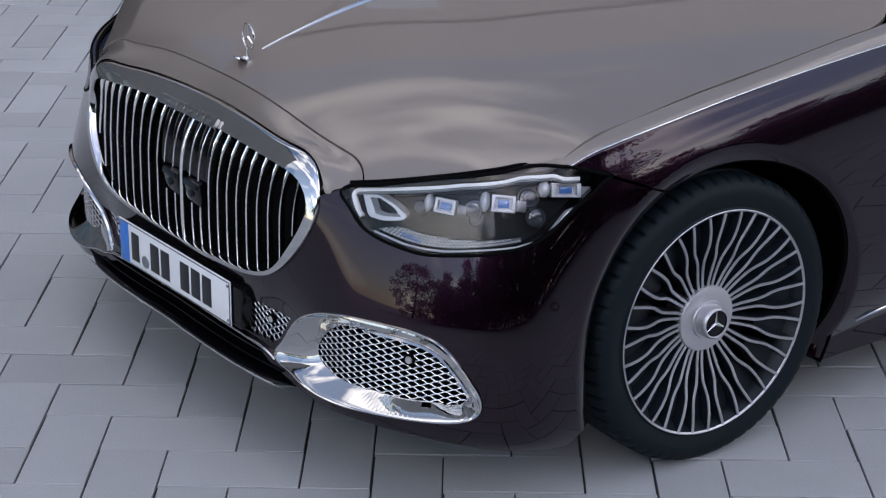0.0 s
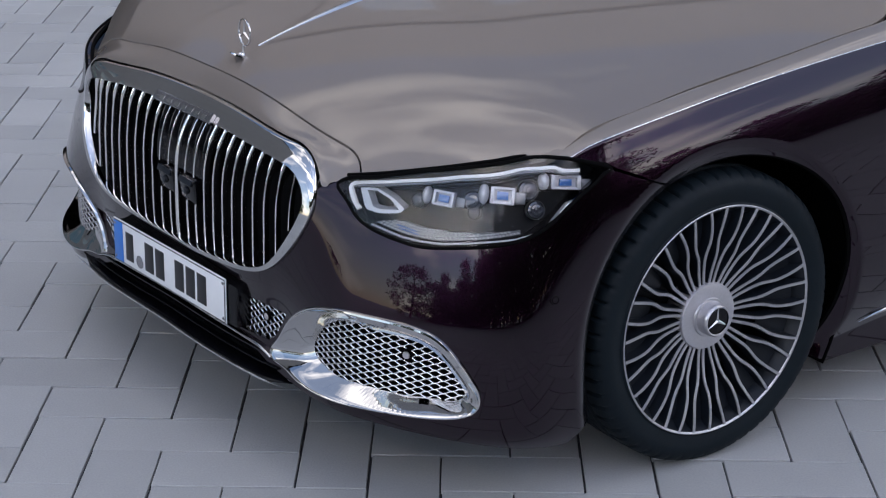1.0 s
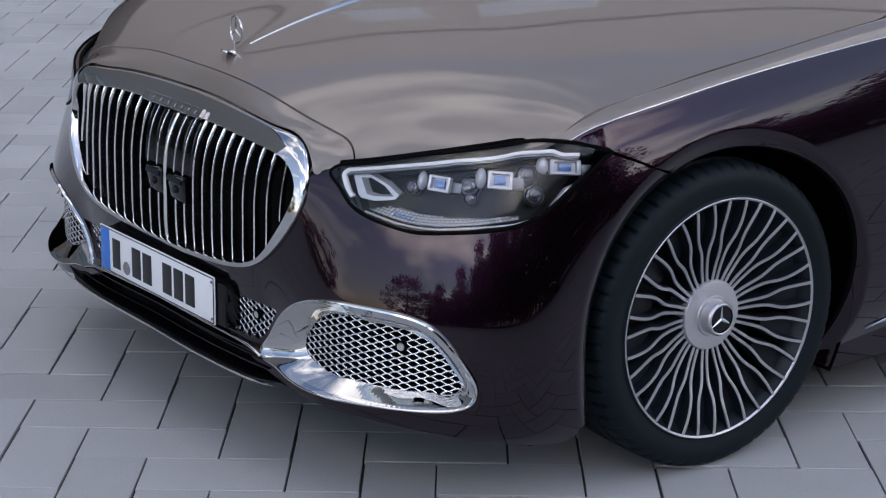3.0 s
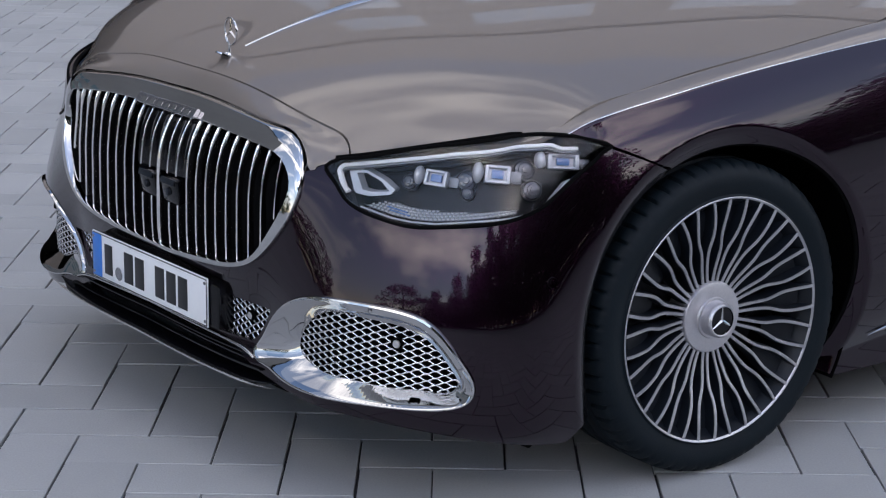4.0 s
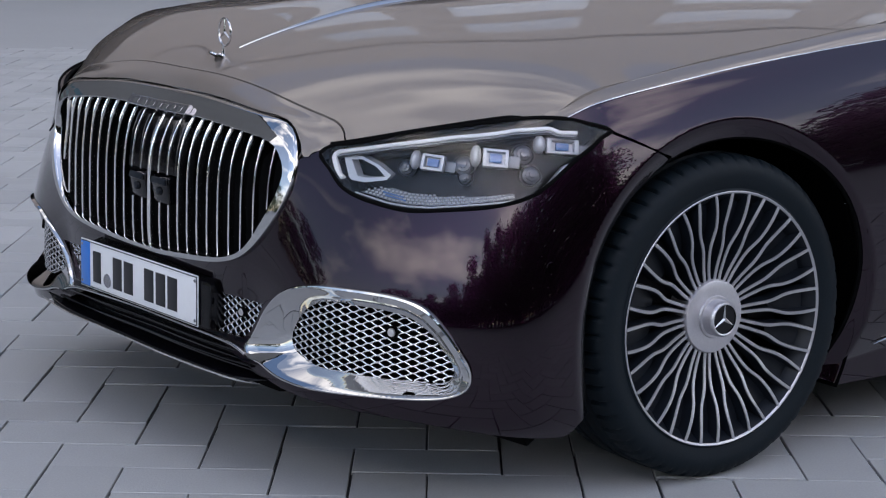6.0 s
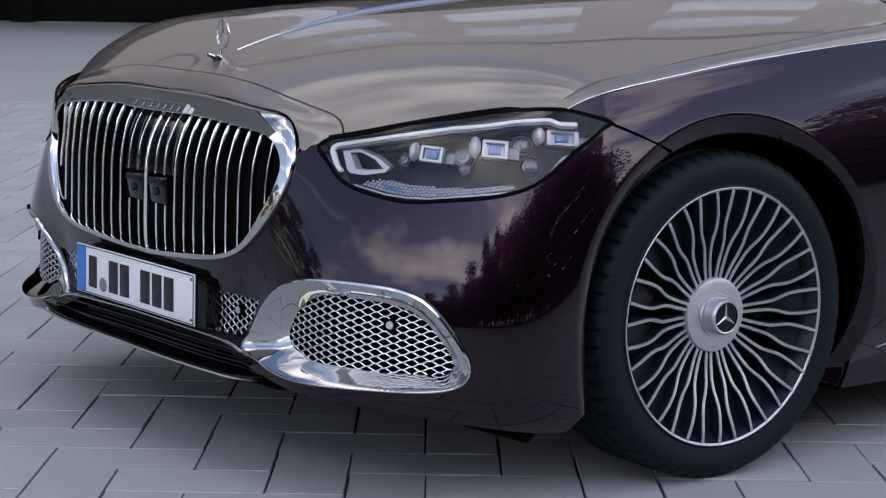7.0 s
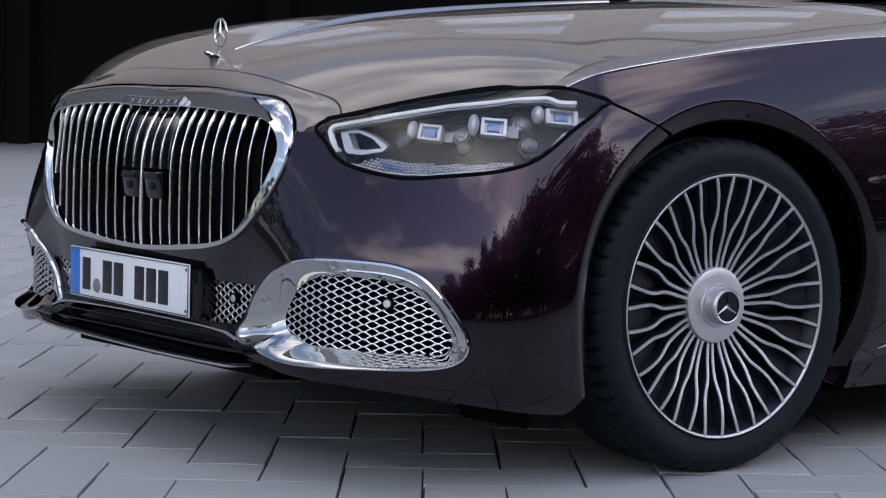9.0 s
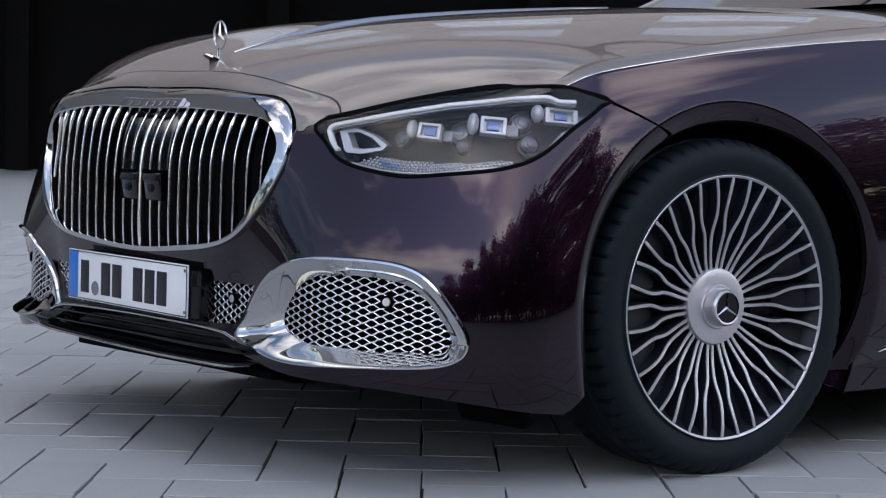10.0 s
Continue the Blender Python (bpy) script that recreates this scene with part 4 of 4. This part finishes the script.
def build_wheel(name_label):
    made = list(wheel_parts())
    w = made[0][0]
    for _, side_, (path, frames) in made:
        face = sweep("spoke", MACHINED, w, path, frames, [(.0038, -.0012), (.0030, .0010), (-.0030, .0010), (-.0038, -.0012)])
        body = sweep("spoke_web", RIM_DARK, w, path, frames, [(.0052, -.014), (.0044, -.0014), (-.0044, -.0014), (-.0052, -.014), (-.0054, -.034), (.0054, -.034)])
        for k in range(18):
            m = Matrix.Rotation(2 * math.pi * k / 18 - radians(3.5), 4, "Y")
            for src in (face, body):
                if k == 0:
                    src.matrix_basis = m
                else:
                    put(src.name.split(".")[0], src.data, w).matrix_basis = m
    # webs between the outer halves of neighbouring pairs
    fl, nl = curve([(.17, .0085), (.195, .0185), (.22, .0222), (.262, .0225)])
    pts = fl(np.linspace(0, nl, 10))
    verts = [(r, .043 - .041 * float(ease(.07, .275, r)), t) for r, t in pts] + [(r, .043 - .041 * float(ease(.07, .275, r)), -t) for r, t in pts]
    web = mesh_of("rim_web", verts, [(i, i + 1, 11 + i, 10 + i) for i in range(9)], RIM_DARK)
    for k in range(18):
        put("rim_web", web, w).matrix_basis = Matrix.Translation((0, .022, 0)) @ Matrix.Rotation(2 * math.pi * k / 18 - radians(3.5), 4, "Y")
    bm = bmesh.new()
    box(bm, (.010, .022, .012), Matrix.Translation((-.125, .025, -.222)) @ Matrix.Rotation(.5, 4, "Y"), .003)
    part("tyre_valve", bm, MATT_BLACK, w)
    lathe("brake_disc", material("brake_steel", (0.03, 0.03, 0.035), 0.5, 0.6, vary=0.2), w, [(.06, .11), (.06, .098), (.195, .098), (.195, .125)], 64)
    bm = bmesh.new()
    box(bm, (.09, .07, .17), Matrix.Translation((.175, .10, .03)), .015)
    part("brake_caliper", bm, LAMP_DARK, w)
    return w


wheel = build_wheel("")
wheel.parent = car
wheel.matrix_basis = Matrix.Translation((0, -.9485, R_T))
tagged(wheel, label="multi-spoke machined alloy wheel with rubber tyre")
for x, y, turn in ((0, .9485, 180), (3.396, -.9485, 0), (3.396, .9485, 180)):
    w2 = copy_thing(wheel, Matrix.Translation((x, y, R_T)) @ Matrix.Rotation(radians(turn), 4, "Z"))

# wheel housings, underbody and the small deflectors ahead of the tyres
for flip in (1, -1):
    for x0 in (0, 3.396):
        a = np.radians(np.linspace(-28.5, 192, 40))
        verts = [(x0 - .002 + .432 * math.cos(k), -y * flip, .352 + .432 * math.sin(k)) for k in a for y in (.925, .60)]
        c0 = len(verts)
        verts += [(x0 - .002 + .432 * math.cos(k), -.60 * flip, .352 + .432 * math.sin(k)) for k in a]
        me = mesh_of("wheel_housing", verts, [(2 * i, 2 * i + 1, 2 * i + 3, 2 * i + 2) for i in range(39)] + [tuple(range(c0, c0 + 40))], MATT_BLACK)
        put("wheel_housing", me, car)
    bm = bmesh.new()
    box(bm, (.03, .19, .040), pose(-.455, -.76 * flip, .138, 0, -28, 8 * flip), .006)
    part("air_deflector", bm, MATT_BLACK, car)
bm = bmesh.new()
box(bm, (.50, .84, .018), pose(-.585, -.02, .176, 0, 5, 4), .006)
part("skid_plate", bm, MATT_BLACK, car, "dark plastic tray under the nose")
bm = bmesh.new()
box(bm, (4.6, 1.1, .03), Matrix.Translation((1.9, 0, .17)), .01)
box(bm, (2.55, 1.72, .03), Matrix.Translation((1.70, 0, .165)), .01)
part("underbody", bm, MATT_BLACK, car)
# lip round the front arches
for flip in (1, -1):
    lip = np.array([p for p in arch_points(200, -33, ARCH_R + .001, 70)]) * (flip, 1)
    p, fr = on_surface(shell, lip, -.009)
    sweep("arch_lip", MATT_BLACK, car, p, fr, rounded(.012, .014, 3))
    rock = along([(2.085, .236), (2.11, .242), (2.2, .252), (2.8, .262)], .02) * (flip, 1)
    p, fr = on_surface(shell, rock, .004)
    sweep("sill_trim", CHROME, car, p, fr, rounded(.013, .008, 3), scale=.15 + .85 * ease(0, .08, np.linspace(0, .7, len(p))), label="chrome strip along the sill")

# the rest of the car: flank, doors, glass and roof behind the bonnet
def body_side(name, mat, x0, x1, low_, high_, label=""):
    xs = np.linspace(x0, x1, 40)
    for flip in (1, -1):
        verts, faces, m_ = [], [], 9
        for x in xs:
            tail = ease(3.7, 4.62, x)
            zt = high_(x)
            for j in range(m_):
                v = j / (m_ - 1)
                z = low_(x) + (zt - low_(x)) * v
                y = .972 - .10 * tail - .03 * (1 - v)**4 - .045 * max(0, v - .85) / .15
                verts.append((x, -flip * y, z))
        for i in range(len(xs) - 1):
            faces += [(i * m_ + j, i * m_ + j + 1, (i + 1) * m_ + j + 1, (i + 1) * m_ + j) for j in range(m_ - 1)]
        put(name, mesh_of(name, verts, faces, mat), car, label)


def sill_z(x):
    d = abs(x - 3.384)
    return .16 if d > .39 else .352 + math.sqrt(max(0, .39**2 - d * d))


body_side("door", PAINT_DARK, 1.17, 2.30, sill_z, lambda x: .965 + .012 * (x - 1.17), "glossy aubergine door")
body_side("door", PAINT_DARK, 2.305, 3.10, sill_z, lambda x: .979 + .012 * (x - 2.3))
body_side("rear_wing", PAINT_DARK, 3.105, 4.60, sill_z, lambda x: .99 + .01 * (x - 3.1))
GLASS_DARK = material("tinted_glass", (0.012, 0.015, 0.018), 0.03, 0.0, 0.6, vary=0.1)
roof_c = [(.90, 1.058), (1.2, 1.20), (1.55, 1.36), (1.9, 1.46), (2.3, 1.51), (2.8, 1.49), (3.3, 1.40), (3.75, 1.24), (4.05, 1.13)]
roof_f = smooth_table(roof_c)


def greenhouse(name, mat, x0, x1, w0, w1, label):
    xs, verts, faces, m_ = np.linspace(x0, x1, 24), [], [], 17
    for x in xs:
        for j in range(m_):
            v = w0 + (w1 - w0) * j / (m_ - 1)
            belt = .985
            h = max(float(roof_f(x)) - belt, .02)
            y = .90 * v if abs(v) < .6 else math.copysign(.54 + (.865 - .54) * (abs(v) - .6) / .4, v)
            z = belt + h * (1 - .06 * abs(v)**2 if abs(v) < .6 else (.978 - 1.0 * ((abs(v) - .6) / .4)**1.3 * .98))
            verts.append((x, y, z))
    for i in range(len(xs) - 1):
        faces += [(i * m_ + j, i * m_ + j + 1, (i + 1) * m_ + j + 1, (i + 1) * m_ + j) for j in range(m_ - 1)]
    put(name, mesh_of(name, verts, faces, mat), car, label)


greenhouse("windscreen", GLASS_DARK, .90, 1.60, -.66, .66, "dark raked windscreen")
greenhouse("roof", PAINT_SILVER, 1.60, 3.15, -.66, .66, "champagne roof")
greenhouse("rear_window", GLASS_DARK, 3.15, 4.05, -.66, .66, "dark rear window")
greenhouse("side_window", GLASS_DARK, 1.0, 4.0, -1, -.66, "dark side windows")
greenhouse("side_window", GLASS_DARK, 1.0, 4.0, .66, 1, "dark side windows")
bm = bmesh.new()
box(bm, (.72, 1.66, .30), Matrix.Translation((4.25, 0, .93)), .06)
part("boot_lid", bm, PAINT_SILVER, car, "champagne boot lid")
bm = bmesh.new()
box(bm, (.20, 1.74, .62), Matrix.Translation((4.52, 0, .52)), .08)
part("rear_bumper", bm, PAINT_DARK, car)
bm = bmesh.new()
box(bm, (.10, 1.3, .03), pose(.93, 0, 1.02, 0, 12, 0), .01)
part("scuttle", bm, MATT_BLACK, car)
# ---- ground and distance ----
MU, MV, TH, U0, V0 = .1648, .1768, radians(-35.1), -1.086, -.954
EU, EV = Vector((math.cos(TH), math.sin(TH), 0)), Vector((-math.sin(TH) - .02 * math.cos(TH), math.cos(TH) - .02 * math.sin(TH), 0))
LAY = Matrix(((EU.x, EV.x, 0, 0), (EU.y, EV.y, 0, 0), (0, 0, 1, 0), (0, 0, 0, 1)))
ground = tagged(new("ground", mesh_of("ground", [(-400, -400, -.016), (400, -400, -.016), (400, 400, -.016), (-400, 400, -.016)], [(0, 1, 2, 3)], FAR_PAVING, False)),
                label="grey paved yard reaching to the building", kind="structure")


def paver_mesh(nu, nv):
    g = .0026
    a, b, c, h = nu * MU - 2 * g, nv * MV - 2 * g, .0014, .06
    v = [(x, y, z) for z, k in ((-h, 0), (-c, 0), (0, c)) for x, y in ((k, k), (a - k, k), (a - k, b - k), (k, b - k))]
    f = [(8, 9, 10, 11)] + [(r + i, r + (i + 1) % 4, r + 4 + (i + 1) % 4, r + 4 + i) for r in (0, 4) for i in range(4)]
    return mesh_of("paver", v, f, PAVER, False)


PAVERS = {0: paver_mesh(1, 2), 1: paver_mesh(2, 1)}
single, rest = [], []
for i in range(-34, 44):
    for j in range(-46, 66):
        k = (i + j) % 4
        if k not in (0, 2):
            continue
        o = EU * (U0 + i * MU) + EV * (V0 + j * MV)
        q = (o.x, o.y, random.uniform(-.0016, .0016), k)
        (single if -1.75 < o.x < .95 and -1.5 < o.y < 1.25 and not (-.3 < o.x and o.y > -.45) else rest).append(q)
for x, y, z, k in single:
    ob = put("paver", PAVERS[0 if k == 0 else 1], ground)
    ob.matrix_basis = Matrix.Translation((x, y, z + .012)) @ LAY @ Matrix.Rotation(random.uniform(-.002, .002), 4, "X")
    ob.location.z -= .012
verts, faces = [], []
for x, y, z, k in rest:
    me = PAVERS[0 if k == 0 else 1]
    m = Matrix.Translation((x, y, z)) @ LAY
    b0 = len(verts)
    verts += [m @ v.co for v in me.vertices]
    faces += [tuple(b0 + a for a in p.vertices) for p in me.polygons]
corners = [EU * (U0 + a * MU) + EV * (V0 + b * MV) for a, b in ((-33, -45), (43, -45), (43, 65), (-33, 65))]
put("joint_bed", mesh_of("joint_bed", [(v.x, v.y, -.009) for v in corners], [(0, 1, 2, 3)], JOINT, False), ground, "dark sand in the paving joints")
put("paving", mesh_of("paving", verts, faces, PAVER, False), ground, kind="stuff")

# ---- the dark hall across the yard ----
# deep shade of the hall's ground floor, put into a near-black colour
SHADE_BLACK = material("near_black_shade", (0.0008, 0.0008, 0.001), 0.8, spec=0.1, bump=0.2, scale=12.0, vary=0.3, spread=0.4)
HALL_STONE = material("brown_grey_facade", (0.25, 0.225, 0.21), 0.7, bump=0.2, scale=20.0, vary=0.1, spread=0.3)
HALL_WHITE = material("pale_window_frame", (0.42, 0.43, 0.45), 0.5, vary=0.05)
HALL_GLASS = material("hall_glass", (0.35, 0.38, 0.42), 0.05, 0.0, 0.3, vary=0.05)
hall_m = Matrix.Translation((-2.7 + .58 * 32, -3.9 + .81 * 32, 0)) @ Matrix.Rotation(radians(-35.6), 4, "Z")
hall = thing("hall_building", "dark hall with a deep shadowed ground floor behind the yard", "building")
hall.matrix_basis = hall_m
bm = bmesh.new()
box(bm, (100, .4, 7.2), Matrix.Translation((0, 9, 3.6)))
part("rear_wall", bm, SHADE_BLACK, hall, "back wall in a near-black that stands for deep shade")
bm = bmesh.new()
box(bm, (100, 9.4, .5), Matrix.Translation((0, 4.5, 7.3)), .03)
part("soffit", bm, SHADE_BLACK, hall)
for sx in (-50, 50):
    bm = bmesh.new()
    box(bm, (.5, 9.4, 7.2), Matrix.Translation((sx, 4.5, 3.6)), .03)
    part("side_wall", bm, SHADE_BLACK, hall)
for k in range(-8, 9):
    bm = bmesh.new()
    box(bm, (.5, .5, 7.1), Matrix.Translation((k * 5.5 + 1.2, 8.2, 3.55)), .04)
    part("column", bm, SHADE_BLACK, hall)
bm = bmesh.new()
box(bm, (100, 2, 17.0), Matrix.Translation((0, 1.0, 16.0)), .05)
part("upper_facade", bm, HALL_STONE, hall, "brown-grey upper facade")
bm = bmesh.new()
box(bm, (100, .25, .35), Matrix.Translation((0, -.08, 17.4)), .03)
part("floor_band", bm, SHADE_BLACK, hall)
for r in range(2):
    for k in range(-1, 11):
        bm = bmesh.new()
        box(bm, (2.9, .12, 2.3), Matrix.Translation((k * 4.6, -.02, 9.9 + r * 4.0)), .02)
        wf = part("window", bm, HALL_WHITE, hall)
        for dx in (-.69, .69):
            bm = bmesh.new()
            box(bm, (1.25, .06, 2.1), Matrix.Translation((k * 4.6 + dx, -.07, 9.9 + r * 4.0)))
            part("pane", bm, HALL_GLASS, wf)

# ---- grey office block ahead of the car, closing the yard ----
BLOCK_GREY = material("grey_render", (0.075, 0.08, 0.085), 0.7, bump=0.2, scale=20.0, vary=0.1, spread=0.3)
BLOCK_GLASS = material("block_glass", (0.02, 0.05, 0.06), 0.05, 0.0, 0.3, vary=0.05)
block = thing("office_building", "grey rendered office block with dark window bands beside the yard", "building")
block.matrix_basis = Matrix.Translation((-13, 24, 0)) @ Matrix.Rotation(radians(28), 4, "Z")
bm = bmesh.new()
box(bm, (26, 9, 25), Matrix.Translation((0, 4.5, 12.5)), .06)
part("wall", bm, BLOCK_GREY, block)
bm = bmesh.new()
box(bm, (26.4, 9.4, .4), Matrix.Translation((0, 4.5, 25.2)), .05)
part("roof", bm, SHADE_BLACK, block)
for r in range(3):
    for k in range(-3, 4):
        bm = bmesh.new()
        box(bm, (2.7, .10, 1.7), Matrix.Translation((k * 3.6, -.02, 2.2 + r * 3.4)), .02)
        wf = part("window", bm, BLOCK_GREY, block)
        bm = bmesh.new()
        box(bm, (2.5, .06, 1.5), Matrix.Translation((k * 3.6, -.06, 2.2 + r * 3.4)))
        part("pane", bm, BLOCK_GLASS, wf)

# ---- trees on the open side, behind the camera's path ----
LEAF = material("dark_foliage", (0.045, 0.060, 0.026), 0.6, vary=0.3, spread=1.2, rand=0.35)
BARK = material("bark", (0.09, 0.065, 0.045), 0.85, bump=0.6, scale=14.0, vary=0.3)
rng = np.random.default_rng(5)


def tree(h, wide, conifer):
    t = new("tree")
    verts, faces, n = [], [], 9
    for i in range(7):
        f = i / 6
        for k in range(n):
            a = 2 * math.pi * k / n
            r = (.22 - .16 * f) * h / 9
            verts.append((r * math.cos(a) + .15 * math.sin(3 * f), r * math.sin(a) + .1 * math.sin(2 * f), h * .8 * f))
    faces += [(i * n + k, i * n + (k + 1) % n, (i + 1) * n + (k + 1) % n, (i + 1) * n + k) for i in range(6) for k in range(n)]
    for _ in range(9):
        f, a = rng.uniform(.3, .75), rng.uniform(0, 6.28)
        o = np.array((0, 0, h * f))
        e = o + np.array((math.cos(a), math.sin(a), .6)) * wide * rng.uniform(.5, .9)
        b0 = len(verts)
        for q, r in ((o, .07 * h / 9), (e, .02)):
            verts += [tuple(q + np.array((r * math.cos(u), r * math.sin(u), 0))) for u in (0, 2.1, 4.2)]
        faces += [(b0 + k, b0 + (k + 1) % 3, b0 + 3 + (k + 1) % 3, b0 + 3 + k) for k in range(3)]
    put("trunk", mesh_of("trunk", verts, faces, BARK), t)
    verts, faces = [], []
    clumps = []
    for _ in range(70):
        f = rng.uniform(0, 1)
        z = h * (.06 + .94 * f)
        rad = wide * ((1 - f) * .95 + .06 if conifer else math.sqrt(max(.03, 1 - (2 * f - .9)**2 * .85)))
        a = rng.uniform(0, 6.28)
        d = rad * math.sqrt(rng.uniform(.1, 1))
        clumps.append((d * math.cos(a), d * math.sin(a), z, wide * rng.uniform(.16, .34)))
    for cx, cy, cz, cr in clumps:
        for _ in range(75):
            v = rng.normal(size=3)
            v = v / np.linalg.norm(v) * cr * rng.uniform(.5, 1.15)
            c = np.array((cx, cy, cz)) + v * (1, 1, .8)
            u, w = rng.normal(size=3), rng.normal(size=3)
            u, w = u / np.linalg.norm(u) * .16, w / np.linalg.norm(w) * .09
            b0 = len(verts)
            verts += [tuple(c - u), tuple(c + w), tuple(c + u), tuple(c - w)]
            faces.append((b0, b0 + 1, b0 + 2, b0 + 3))
    put("crown", mesh_of("crown", verts, faces, LEAF, False), t, kind="stuff")
    return t


kinds = [tree(9, 3.6, False), tree(10, 3.0, True), tree(7.5, 4.0, False)]
spots = []
for q in range(48):
    deg = 206 + q * 2.8
    tall = float(ease(208, 244, deg) * (1 - ease(284, 298, deg)))
    d = 19 + 4 * (q % 3) + 1.5 * math.sin(q * 2.3)
    high = (d * (.10 + .30 * tall) + 1.2 * math.sin(q * 1.9)) / 9 + (.18 if 316 < deg < 326 else 0)
    spots.append((d * math.cos(radians(deg)), d * math.sin(radians(deg)), max(.28, high)))
spots += [(-31, 10, .7), (-33, 14, .6), (-30, 17, .8), (-22, -6.6, .42)]
for n_, (x, y, high) in enumerate(spots):
    src = kinds[n_ % 3]
    m = Matrix.Translation((x, y, 0)) @ Matrix.Rotation(n_ * 1.7, 4, "Z") @ Matrix.Diagonal((1, 1, high, 1))
    ob = src if n_ < 3 else copy_thing(src, m)
    ob.matrix_basis = m
    tagged(ob, label="slender dark green conifer at the edge of the yard" if n_ % 3 == 1 else "leafy dark green tree at the edge of the yard", category="tree", group="trees round the yard")
